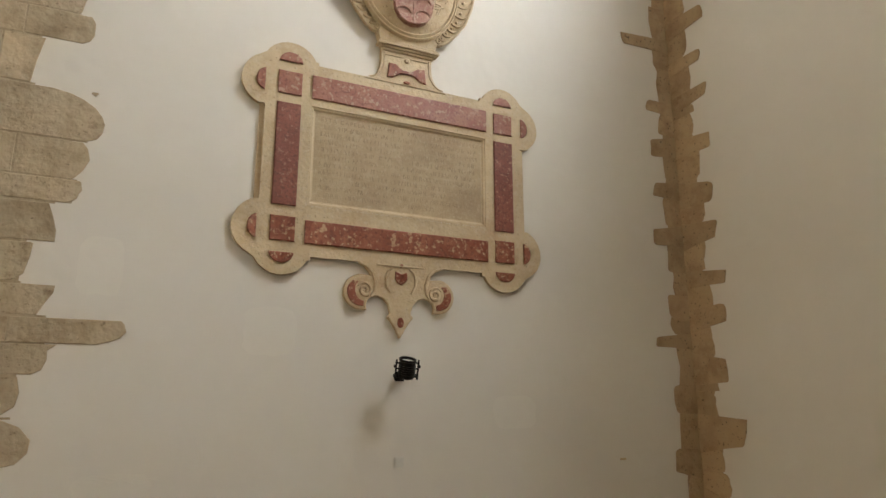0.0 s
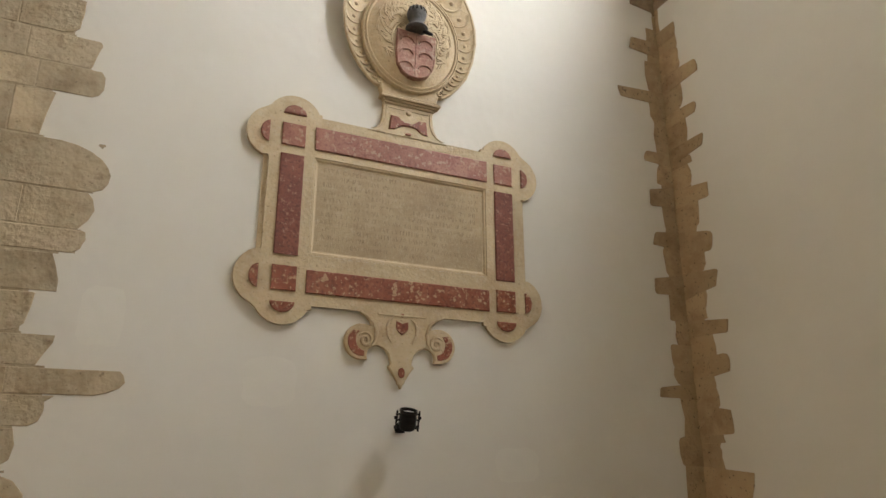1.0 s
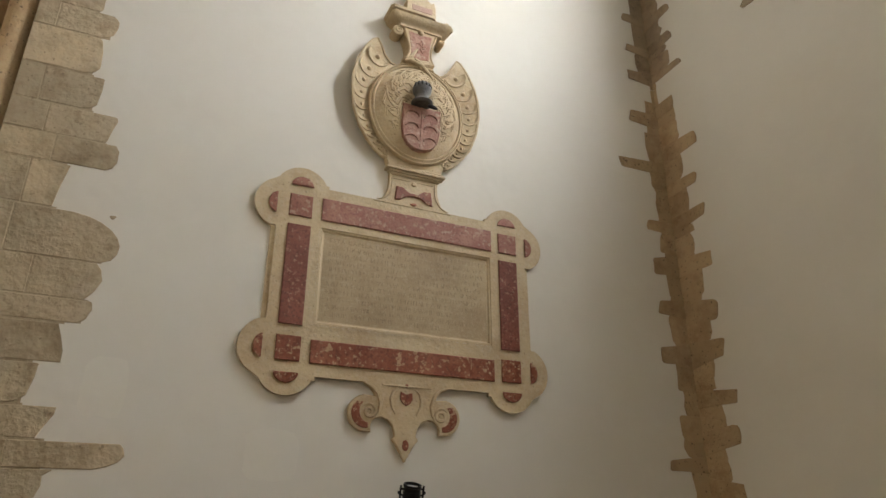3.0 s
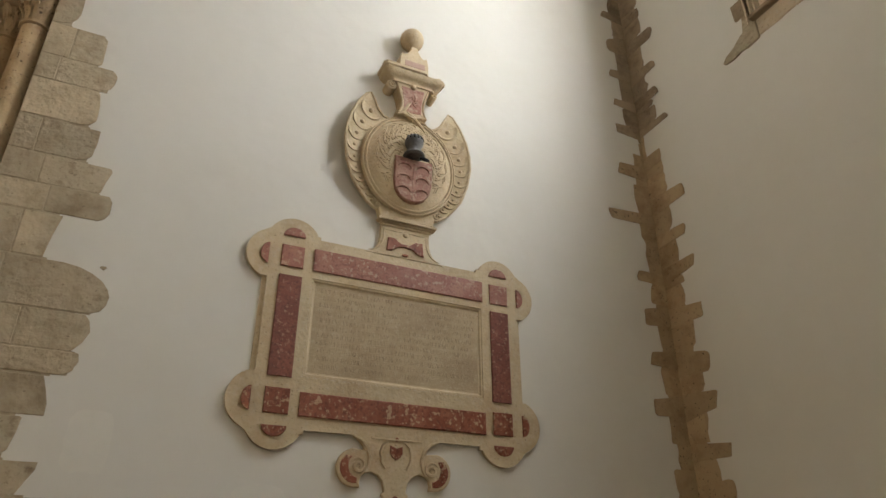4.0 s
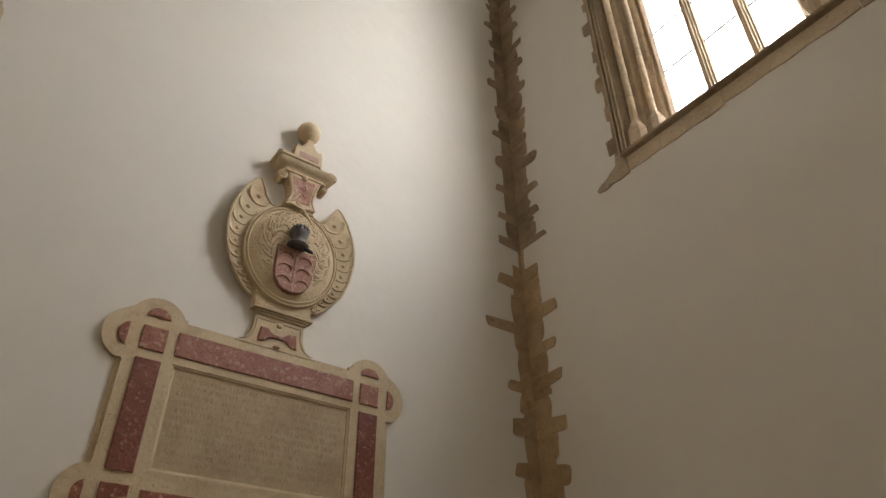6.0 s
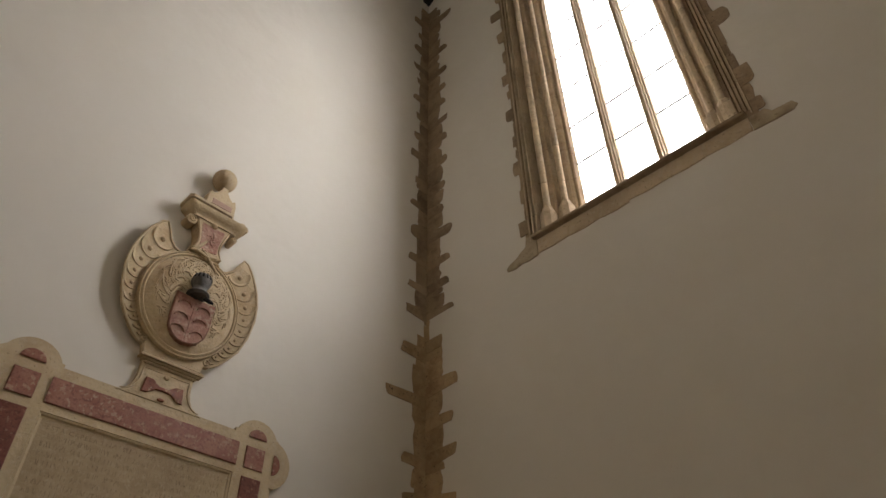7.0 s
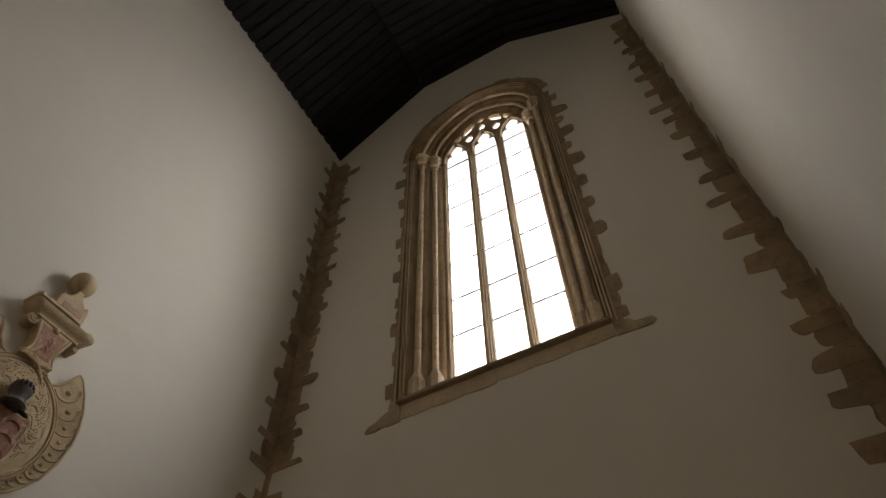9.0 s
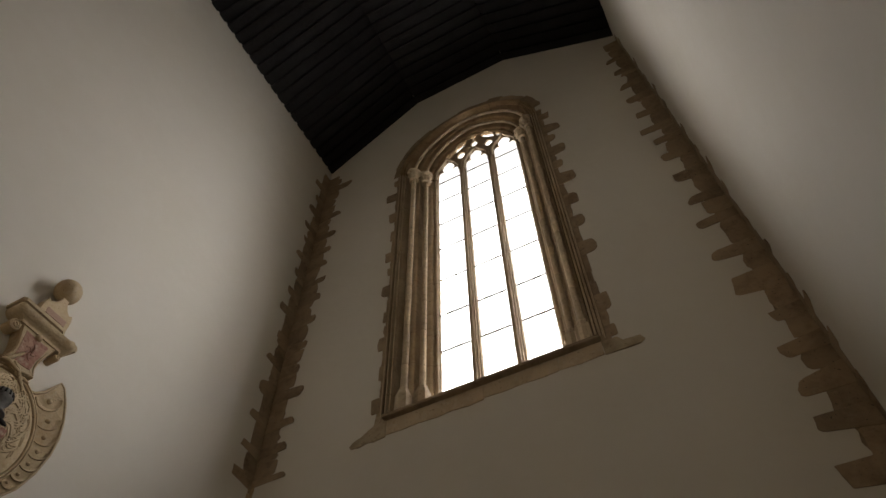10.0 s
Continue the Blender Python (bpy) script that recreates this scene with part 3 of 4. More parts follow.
for sgn in (1, -1):
    if sgn < 0:                                   # one sloping block under both shafts
        bm = bmesh.new()
        for a, b, c, d, top in ((0.775, 0.905, 0.02, 0.15, 5.70), (0.65, 0.775, 0.135, 0.265, 5.78)):
            vs = box(bm, (XB + c, WY - b, 5.34), (XB + d, WY - a, top))
            for v in vs:
                if v.co.z > 5.5 and v.co.x < XB + c + 0.01:
                    v.co.z -= 0.07
        bmesh.ops.bevel(bm, geom=bm.edges[:], offset=0.005, segments=1, affect="EDGES")
        part("base_block", bm, JAMB, window, "sloping stone base block")
    for w, d in ((0.838, 0.085), (0.712, 0.198)):
        leafy_capital(window, (XB + d, WY + sgn * w, 9.49), 0.053, 0.20)
        bm = bmesh.new()
        lathe(bm, (XB + d, WY + sgn * w, 5.36), [(0, 0.080), (0.26 + (0.07 if d > 0.1 else 0), 0.080), (0.33 + (0.07 if d > 0.1 else 0), 0.050), (0.345 + (0.07 if d > 0.1 else 0), 0.050), (0.36 + (0.07 if d > 0.1 else 0), 0.036)], 8)
        part("column_base", bm, DRUM, window, smooth=False)

# sill: a nosed moulding in front, sloping up behind to the glass, all in the darker UPPER
bm = bmesh.new()
prof = [(-0.058, 5.344), (-0.064, 5.356), (-0.058, 5.374), (-0.03, 5.384), (GX + 0.08, 5.52), (GX + 0.08, 5.30), (0.0, 5.30), (-0.003, 5.340)]
ends = []
for y in (WY - 0.955, WY + 0.955):
    ends.append([bm.verts.new((XB + d, y, z)) for d, z in prof])
for i in range(len(prof)):
    bm.faces.new((ends[0][i], ends[0][(i + 1) % len(prof)], ends[1][(i + 1) % len(prof)], ends[1][i]))
bm.faces.new(ends[0])
bm.faces.new(ends[1])
for s in (1, -1):
    a, c = sorted((WY + s * 0.94, WY + s * 1.04))
    box(bm, (XB - 0.006, a, 5.29), (XB + GX + 0.08, c, 5.40))
part("window_sill", bm, UPPER, window, "dark moulded limestone sill")

LIGHT_W, MULL = 0.317, 0.107
CENTRES = [-(LIGHT_W + MULL), 0.0, LIGHT_W + MULL]
for u in ((LIGHT_W + MULL) / 2, -(LIGHT_W + MULL) / 2):
    bm = bmesh.new()
    h = MULL / 2
    o = [(-h, 0.02), (-h + 0.008, -0.012), (-h + 0.018, -0.012), (-0.031, -0.004), (-0.028, -0.036), (-0.016, -0.036), (-0.013, -0.026), (-0.010, -0.058), (0.010, -0.058), (0.013, -0.026), (0.016, -0.036), (0.028, -0.036), (0.031, -0.004), (h - 0.018, -0.012), (h - 0.008, -0.012), (h, 0.02), (h * 0.5, 0.07), (-h * 0.5, 0.07)]
    lo = [bm.verts.new((XB + GX + d, WY + u + y, 5.48)) for y, d in o]
    hi = [bm.verts.new((XB + GX + d, WY + u + y, 9.80)) for y, d in o]
    for i in range(len(o)):
        bm.faces.new((lo[i], lo[(i + 1) % len(o)], hi[(i + 1) % len(o)], hi[i]))
    bm.faces.new(lo)
    bm.faces.new(hi)
    part("mullion", bm, JAMB, window, "slender moulded stone mullion")


def plate(bm, outline, holes, place, near, far):
    """A slab with holes in it."""
    sets = []
    for d in (near, far):
        loops = [[bm.verts.new(place(u, v, d)) for u, v in loop] for loop in [outline] + holes]
        es = [bm.edges.new((lp[i], lp[(i + 1) % len(lp)])) for lp in loops for i in range(len(lp))]
        bmesh.ops.triangle_fill(bm, use_beauty=True, use_dissolve=False, edges=es)
        sets.append(loops)
    for a, b in zip(*sets):
        for i in range(len(a)):
            j = (i + 1) % len(a)
            bm.faces.new((a[i], a[j], b[j], b[i]))


def ellipse(cx, cy, a, b, turn=0.0, n=14, point=0.0):
    out = []
    for i in range(n):
        t = 2 * math.pi * i / n
        x, y = a * math.cos(t), b * math.sin(t) * (1 - point * max(0, math.cos(t)))
        c, s = math.cos(radians(turn)), math.sin(radians(turn))
        out.append((cx + x * c - y * s, cy + x * s + y * c))
    return out


HEAD = [(-0.1585, 0.0), (-0.158, 0.05), (-0.147, 0.10), (-0.120, 0.137), (-0.092, 0.142), (-0.066, 0.122), (-0.078, 0.155), (-0.088, 0.205), (-0.080, 0.255), (-0.052, 0.30), (-0.018, 0.335)]
HEAD = HEAD + [(0.0, 0.352)] + [(-u, v) for u, v in reversed(HEAD)]
HEAD_Z = 9.68


def almond(cx, cy, a, b, turn, n=8):
    """A pointed eye of half-length a and half-width b."""
    half = [(a * (2 * i / n - 1), b * math.sin(math.pi * i / n) ** 0.8) for i in range(n + 1)]
    pts = half + [(x, -y) for x, y in reversed(half[1:-1])]
    c, s = math.cos(radians(turn)), math.sin(radians(turn))
    return [(cx + x * c - y * s, cy + x * s + y * c) for x, y in pts]


def grow(o, e):
    """The outline moved outwards by e."""
    cx, cy = sum(p[0] for p in o) / len(o), sum(p[1] for p in o) / len(o)
    out = []
    for x, y in o:
        v = Vector((x - cx, y - cy))
        v = v * (1 + e / v.length)
        out.append((cx + v.x, cy + v.y))
    return out


arch_in = [(WY + y, z) for (y, z), _ in arch_path(0.66, 9.6, 9.69, 14, 1.4)]
eyes = []
for s in (1, -1):
    eyes.append(almond(WY + s * 0.205, 10.325, 0.165, 0.056, 124 if s > 0 else 56))
    eyes.append(almond(WY + s * 0.378, 10.20, 0.112, 0.034, 116 if s > 0 else 66))
    eyes.append(almond(WY + s * 0.212, 10.05, 0.088, 0.056, 90))
eyes.append(almond(WY, 10.215, 0.08, 0.045, 90))
eyes.append(almond(WY, 10.45, 0.085, 0.05, 90))
# the plate is notched from below by the three heads
notched = [arch_in[0]] + arch_in[1:-1] + [arch_in[-1]]
for c in CENTRES:
    notched += [(WY + c + u, HEAD_Z + v - (0.08 if k in (0, len(HEAD) - 1) else 0)) for k, (u, v) in enumerate(HEAD)]
bm = bmesh.new()
plate(bm, notched, eyes, lambda u, v, d: (XB + d, u, v), GX - 0.008, GX + 0.002)
tracery = part("tracery", bm, JAMB, window, "cusped flowing stone tracery")
# raised fillets over the heads and round the eyes
for c in CENTRES:
    bm = bmesh.new()
    o = [(WY + c + u, HEAD_Z + v) for u, v in [(-0.178, -0.06), (-0.178, 0.06), (-0.165, 0.14), (-0.13, 0.21), (-0.085, 0.28), (-0.04, 0.345), (0.0, 0.41)]]
    o = o + [(2 * (WY + c) - u, v) for u, v in reversed(o[:-1])]
    rows = []
    for (u, v), q in zip(o, range(len(o))):
        t = Vector((o[min(q + 1, len(o) - 1)][0] - o[max(q - 1, 0)][0], o[min(q + 1, len(o) - 1)][1] - o[max(q - 1, 0)][1])).normalized()
        rows.append([bm.verts.new((XB + GX + d, u - t.y * s, v + t.x * s)) for s, d in ((0.02, -0.018), (0.012, -0.055), (-0.012, -0.055), (-0.02, -0.018))])
    for a, b in zip(rows, rows[1:]):
        for i in range(3):
            bm.faces.new((a[i], a[i + 1], b[i + 1], b[i]))
    part("hood_fillet", bm, JAMB, window)
for e in eyes:
    bm = bmesh.new()
    rows = [[bm.verts.new((XB + GX + d, u, v)) for u, v in lp] for lp, d in ((grow(e, 0.019), -0.008), (grow(e, 0.013), -0.024), (grow(e, 0.007), -0.024), (e, -0.007))]
    for a, b in zip(rows, rows[1:]):
        for i in range(len(a)):
            j = (i + 1) % len(a)
            bm.faces.new((a[i], a[j], b[j], b[i]))
    part("eye_moulding", bm, JAMB, window)

bar_z = [5.56, 6.28, 6.81, 7.40, 8.00, 8.53, 9.08, 9.55, 10.0]
for c in CENTRES:
    for k in range(len(bar_z) - 1):
        bm = bmesh.new()
        z0, z1 = bar_z[k] - (0.06 if k == 0 else 0), bar_z[k + 1] + (0.06 if k == 7 else 0)
        box(bm, (XB + GX + 0.012, WY + c - 0.158, z0), (XB + GX + 0.016, WY + c + 0.165, z1))
        pane = part("pane", bm, GLASS, window, "clear glass pane")
        pane.visible_shadow = False
    for z in bar_z[1:-1]:
        bm = bmesh.new()
        box(bm, (XB + GX - 0.008, WY + c - 0.16, z - 0.0068), (XB + GX + 0.003, WY + c + 0.16, z + 0.0068))
        part("glazing_bar", bm, LEAD, window, "thin dark glazing bar")
bm = bmesh.new()
box(bm, (XB + 4.0, WY - 14, -6), (XB + 4.05, WY + 14, 34))
setting("backdrop", bm, SKYCARD, "white overcast sky outside the window", "sky")


# ---- arch beside the pier ----
arch_pier = thing("arch_pier", (-1.0, YA + 0.3, 0), "limestone arch pier with two engaged columns and foliate capitals", "pier", kind="structure")


def bit(name, bm, mat, parent, label="", smooth=False):
    """A part under a top-level thing, or a sub-part under a part, given in the room's coordinates."""
    ob = part(name, bm, mat, parent, label, smooth)
    root = parent
    while root.parent:
        root = root.parent
    ob.data.transform(Matrix.Translation(-root.location))
    return ob


for k, (x0, y0) in enumerate(((ARCH_X, YA + 0.17), (-0.98, YA + 0.37), (-1.16, YA + 0.57))):
    z = 0.0
    while z < 6.5:
        h = rng.uniform(0.24, 0.34)
        bm = bmesh.new()
        vs = box(bm, (x0 - 0.17, y0, z + 0.003), (x0 - 0.001, YA + 0.85, min(z + h, 6.59)))
        bmesh.ops.bevel(bm, geom=bm.edges[:], offset=0.006, segments=1, affect="EDGES")
        bit("stone", bm, CORNER, arch_pier)
        z += h
for cx, cy, r in ((-0.905, YA + 0.085, 0.072), (-1.07, YA + 0.285, 0.075)):
    bm = bmesh.new()
    lathe(bm, (cx, cy, 0), [(0, r * 1.7), (0.3, r * 1.7), (0.34, r * 1.35), (0.40, r * 1.4), (0.44, r), (4.55, r)], 18)
    bit("column", bm, CORNER, arch_pier, "slim engaged stone column", True)
    cap = leafy_capital(arch_pier, (cx, cy, 4.53), r, 0.30, 8)
    cap.data.transform(Matrix.Translation(-arch_pier.location))
    cap.data.materials[0] = CORNER
    bm = bmesh.new()
    lathe(bm, (cx, cy, 4.95), [(0, r), (1.6, r)], 14)
    bit("arch_roll", bm, CORNER, arch_pier, "", True)
bm = bmesh.new()
for z0, z1, e in ((4.83, 4.87, 0.0), (4.87, 4.90, 0.025), (4.90, 4.955, 0.045)):
    box(bm, (-1.25, YA - 0.03 - e, z0), (ARCH_X + 0.02 + e, YA + 0.16, z1))
    box(bm, (-1.45, YA + 0.16, z0), (-0.99 + e, YA + 0.36, z1))
bit("abacus", bm, CORNER, arch_pier, "moulded abacus with a chipped edge")

# ---- wall monument ----
AX, CZ = 1.478, 2.882                         # axis and middle height of the inscribed frame
monument = thing("wall_monument", (AX, YA, CZ), "limestone wall monument with red marble inlay and carved arms", "monument")


def slab(name, outline, near, far, mat, parent=None, label="", bevel=0.004, smooth=False):
    bm = bmesh.new()
    if area_of(outline) < 0:
        outline = outline[::-1]
    prism(bm, outline, on_a, near, far if far > 0 else -0.012, bevel)
    return bit(name, bm, mat, parent or monument, label, smooth)


def mirrored(half):
    """Outline from points right of the axis, listed from top to bottom."""
    return [(AX + u, v) for u, v in half] + [(AX - u, v) for u, v in reversed(half) if abs(u) > 1e-6]


# frame with four lobed corners
def arc(cx, cy, r, a0, a1, n):
    return [(cx + r * math.cos(radians(a0 + (a1 - a0) * i / n)), cy + r * math.sin(radians(a0 + (a1 - a0) * i / n))) for i in range(n + 1)]


def frame_shape(side):
    quarter = [(0.545, 0.583), (0.545, 0.603), (0.571, 0.607)] + arc(0.709, 0.534, 0.163, 152, 28, 12) + arc(0.818, 0.437, 0.165, 66, -66, 12) + [(side + 0.006, 0.288), (side, 0.272)]
    right = quarter + [(u, -v) for u, v in reversed(quarter)]
    return [(AX + u, CZ + v) for u, v in right] + [(AX - u, CZ + v) for u, v in reversed(right)]


frame_outline = frame_shape(0.845)
hole = [(AX - 0.585, CZ - 0.29), (AX + 0.585, CZ - 0.29), (AX + 0.585, CZ + 0.326), (AX - 0.585, CZ + 0.326)]
bm = bmesh.new()
plate(bm, frame_outline[::-1], [hole], on_a, 0.042, -0.012)
bit("lobed_frame", bm, PALE, monument, "pale limestone frame with rounded corner lobes")
# bed behind the inscribed panel
bm = bmesh.new()
plate(bm, frame_shape(0.872)[::-1], [hole], on_a, 0.018, -0.01)
bit("frame_backing", bm, PALE, monument)
# stepped inner moulding and inscribed panel
bm = bmesh.new()
steps = [(0.0, 0.045), (0.008, 0.045), (0.010, 0.035), (0.020, 0.033), (0.026, 0.019), (0.036, 0.015)]
rows = []
for e, d in steps:
    rows.append([bm.verts.new(on_a(u + e * (1 if u < AX else -1), v + e * (1 if v < CZ else -1), d)) for u, v in hole])
for a, b in zip(rows, rows[1:]):
    for i in range(4):
        bm.faces.new((a[i], a[(i + 1) % 4], b[(i + 1) % 4], b[i]))
bit("inner_moulding", bm, PALE, monument)
bm = bmesh.new()
box(bm, (AX - 0.575, YA - 0.0155, CZ - 0.28), (AX + 0.575, YA - 0.01, CZ + 0.316))
panel = bit("inscription_panel", bm, PANEL, monument, "limestone panel with worn carved lines of writing")
# letters stand slightly proud; this darker colour paints the shade of carved strokes
LETTER_SHADE = material("carved_letter_shadow", (0.26, 0.188, 0.11), 0.8, spots=((7, 0.42, 0.62, (0.42, 0.325, 0.20), 0.85),))
words = bpy.data.curves.new("words", "FONT")
words.body, words.size, words.extrude = "ESTA CAPELA", 0.036, 0.0008
words.space_character = 1.3
holder = new("words", words)
lettering = bpy.data.meshes.new_from_object(holder.evaluated_get(bpy.context.evaluated_depsgraph_get()))
bpy.data.objects.remove(holder)
lettering.transform(Matrix.Translation((AX - 0.515, YA - 0.0160, CZ + 0.258 - 0.014)) @ Euler((radians(90), 0, 0)).to_matrix().to_4x4())
lettering.transform(Matrix.Translation(-monument.location))
first_words = 0.02 + max(v.co.x for v in lettering.vertices) + 0.515
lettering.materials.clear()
lettering.materials.append(LETTER_SHADE)
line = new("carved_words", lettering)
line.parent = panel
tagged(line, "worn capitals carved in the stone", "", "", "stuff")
bm = bmesh.new()
for row in range(11):
    z = CZ + 0.258 - row * 0.0468
    x = AX - 0.515 + (first_words if row == 0 else 0)
    end = AX + (0.515 if row < 10 else 0.22)
    while x < end:
        letters = rng.randint(2, 9)
        for _ in range(letters):
            if x > end:
                break
            for _ in range(rng.choice((1, 2, 2, 3))):
                lean, dx = rng.choice((0.0, 0.0, 0.0, 0.006, -0.006)), rng.choice((0.0, 0.006, 0.011))
                w = rng.choice((0.0022, 0.0028, 0.0034))
                lo, hi = rng.choice(((-0.0135, 0.0135), (-0.0135, 0.0135), (-0.0135, 0.001), (0.0, 0.0135)))
                for v in box(bm, (x + dx, YA - 0.0165, z + lo), (x + dx + w, YA - 0.014, z + hi)):
                    v.co.x += lean * (v.co.z - z) / 0.0135
            x += 0.0205
        x += 0.010
bit("inscription", bm, LETTER_SHADE, panel, "plain bars where lines are carved")

# red marble inlays
def inlay(outline, parent=None):
    mid = sum(v for _, v in outline) / len(outline) - CZ
    upper = mid > 0.33
    mat = ROSE if upper else RED if mid < -0.2 else DEEP
    return slab("marble_inlay", outline, 0.059, 0.02, mat, parent or monument, "dull rose marble" if upper else "polished mottled red marble", 0.005)


def r4(u0, u1, v0, v1):
    return [(AX + u0, CZ + v0), (AX + u1, CZ + v0), (AX + u1, CZ + v1), (AX + u0, CZ + v1)]


for s in (1, -1):
    a, b = sorted((s * 0.641, s * 0.779))
    for t in (1, -1):
        lo, hi = sorted((t * 0.366, t * 0.508))
        inlay(r4(a, b, lo, hi))
        inlay([(AX + s * 0.71 + 0.068 * math.cos(q), CZ + t * (0.571 + 0.060 * math.sin(q))) for q in [math.pi * i / 10 for i in range(11)]])
        inlay([(AX + s * (0.852 + 0.050 * math.sin(q)), CZ + t * 0.436 + 0.066 * math.cos(q)) for q in [math.pi * i / 10 for i in range(11)]])
    inlay(r4(a, b, -0.302, 0.310))
inlay(r4(-0.580, 0.585, 0.366, 0.514))
inlay(r4(-0.585, 0.585, -0.512, -0.377))

# pendant with two scrolls under the frame
half = [(0.0, 2.305), (0.262, 2.305), (0.255, 2.292), (0.222, 2.272), (0.196, 2.243), (0.190, 2.222), (0.225, 2.226), (0.262, 2.228)]
half += arc(0.243, 2.125, 0.103, 78, -95, 14) + [(0.208, 2.022), (0.212, 2.05), (0.205, 2.078), (0.18, 2.10), (0.145, 2.106), (0.105, 2.092), (0.078, 2.06), (0.066, 2.02), (0.066, 2.005)]
half += [(0.074, 2.000), (0.080, 1.988), (0.060, 1.965), (0.046, 1.945), (0.034, 1.925), (0.024, 1.912), (0.020, 1.895), (0.010, 1.888), (0.006, 1.872), (0.0, 1.868)]
pendant = slab("pendant", mirrored(half), 0.042, 0.0, PALE, None, "carved pendant with paired scrolls", 0.006)


def ribbon(bm, pts, r, flat=0.6, n=6):
    """A raised rounded bead along points (u, v, d) of the wall."""
    prev = None
    for i, p in enumerate(pts):
        a, b = Vector(pts[max(i - 1, 0)]), Vector(pts[min(i + 1, len(pts) - 1)])
        t = (b - a).normalized()
        side = Vector((-t.y, t.x, 0))
        side = side.normalized() if side.length > 1e-6 else Vector((1, 0, 0))
        rr = r * (0.35 + 0.65 * math.sin(math.pi * min(1, max(0, (i + 0.6) / len(pts)))))
        ring = []
        for k in range(n):
            q = 2 * math.pi * k / n
            v = Vector(p) + side * rr * math.cos(q) + Vector((0, 0, rr * flat * math.sin(q)))
            ring.append(bm.verts.new(on_a(*v)))
        if prev:
            for k in range(n):
                bm.faces.new((prev[k], prev[(k + 1) % n], ring[(k + 1) % n], ring[k]))
        else:
            bm.faces.new(ring)
        prev = ring
    bm.faces.new(prev)


for s in (1, -1):
    bm = bmesh.new()
    pts = []
    for i in range(26):
        q = radians(30 + 560 * i / 25)
        rr = 0.046 * (1 - i / 30)
        pts.append((AX + s * (0.222 + rr * math.cos(q)), 2.135 + rr * math.sin(q), 0.046))
    ribbon(bm, pts, 0.011, 1.5)
    bit("volute", bm, PALE, pendant, "", True)
    bm = bmesh.new()
    ribbon(bm, [(AX + s * u, v, 0.046) for u, v in ((0.265, 2.298), (0.215, 2.278), (0.175, 2.238), (0.158, 2.185), (0.165, 2.135), (0.185, 2.10))], 0.012, 1.5)
    bit("scroll_edge", bm, PALE, pendant, "", True)
    o = [(AX + s * (0.243 + 0.084 * math.cos(radians(a))), 2.125 + 0.084 * math.sin(radians(a))) for a in range(50, -101, -15)]
    o += [(AX + s * (0.222 + 0.058 * math.cos(radians(a))), 2.135 + 0.064 * math.sin(radians(a))) for a in range(-85, 51, 15)]
    slab("marble_inlay", o, 0.050, 0.02, RED, pendant, "red marble crescent", 0.003)
for s in (1, -1):                             # curved fillets beside the little shield
    bm = bmesh.new()
    ribbon(bm, [(AX + s * u, v, 0.046) for u, v in ((0.052, 2.278), (0.082, 2.255), (0.094, 2.215), (0.088, 2.17), (0.065, 2.13))], 0.010, 1.4)
    bit("fillet", bm, PALE, pendant, "", True)
bm = bmesh.new()
ribbon(bm, [(AX - 0.15 + 0.03 * i, 2.290, 0.046) for i in range(11)], 0.007, 1.5)
bit("fillet", bm, PALE, pendant, "", True)
slab("marble_inlay", mirrored([(0.0, 2.243), (0.036, 2.257), (0.038, 2.215), (0.026, 2.195), (0.0, 2.178)]), 0.053, 0.02, RED, pendant, "small red marble shield", 0.003)
slab("marble_inlay", ellipse(AX, 1.958, 0.020, 0.030), 0.052, 0.02, RED, pendant, "red marble drop", 0.004)
slab("marble_inlay", ellipse(AX, 2.293, 0.012, 0.012), 0.054, 0.02, RED, pendant, "", 0.003)

# the frame and its pendant lie close to the wall
for piece in monument.children_recursive:
    piece.data.transform(Matrix.Diagonal((1.0, 0.62, 1.0, 1.0)))

# neck between frame and coat of arms
AU = 1.494                                    # axis of the upper part
half = [(0.0, 3.70), (0.172, 3.70), (0.172, 3.61)] + [(0.172 + 0.10 * (1 - math.cos(radians(q))), 3.61 - 0.15 * math.sin(radians(q))) for q in range(15, 91, 15)] + [(0.272, 3.455), (0.0, 3.455)]


def upper(half):
    return [(AU + u, v) for u, v in half] + [(AU - u, v) for u, v in reversed(half) if abs(u) > 1e-6]


neck = slab("neck", upper(half), 0.031, 0.0, PALE, None, "concave-sided neck block", 0.003)
half = [(0.0, 3.553), (0.03, 3.552), (0.075, 3.585), (0.122, 3.585), (0.132, 3.49), (0.095, 3.492), (0.05, 3.525), (0.0, 3.53)]
slab("marble_inlay", upper(half), 0.044, 0.02, RED, neck, "pinched red marble inlay", 0.004)
slab("marble_inlay", ellipse(AU, 3.475, 0.022, 0.010), 0.041, 0.02, RED, neck, "", 0.003)
slab("button", ellipse(AU, 3.624, 0.018, 0.015), 0.044, 0.02, PALE, neck, "", 0.005)
for s in (1, -1):
    bm = bmesh.new()
    pts = [(AU + s * 0.152, 3.655, 0.031), (AU + s * 0.152, 3.61, 0.031)]
    pts += [(AU + s * (0.152 + 0.10 * (1 - math.cos(radians(q)))), 3.60 - 0.128 * math.sin(radians(q)), 0.031) for q in range(15, 91, 15)]
    ribbon(bm, pts, 0.007, 1.0)
    bit("scroll_edge", bm, PALE, neck, "", True)
    bm = bmesh.new()
    ribbon(bm, [(AU + s * (0.026 + 0.021 * i), 3.644, 0.031) for i in range(7)], 0.005, 1.0)
    bit("fillet", bm, PALE, neck, "", True)
bm = bmesh.new()
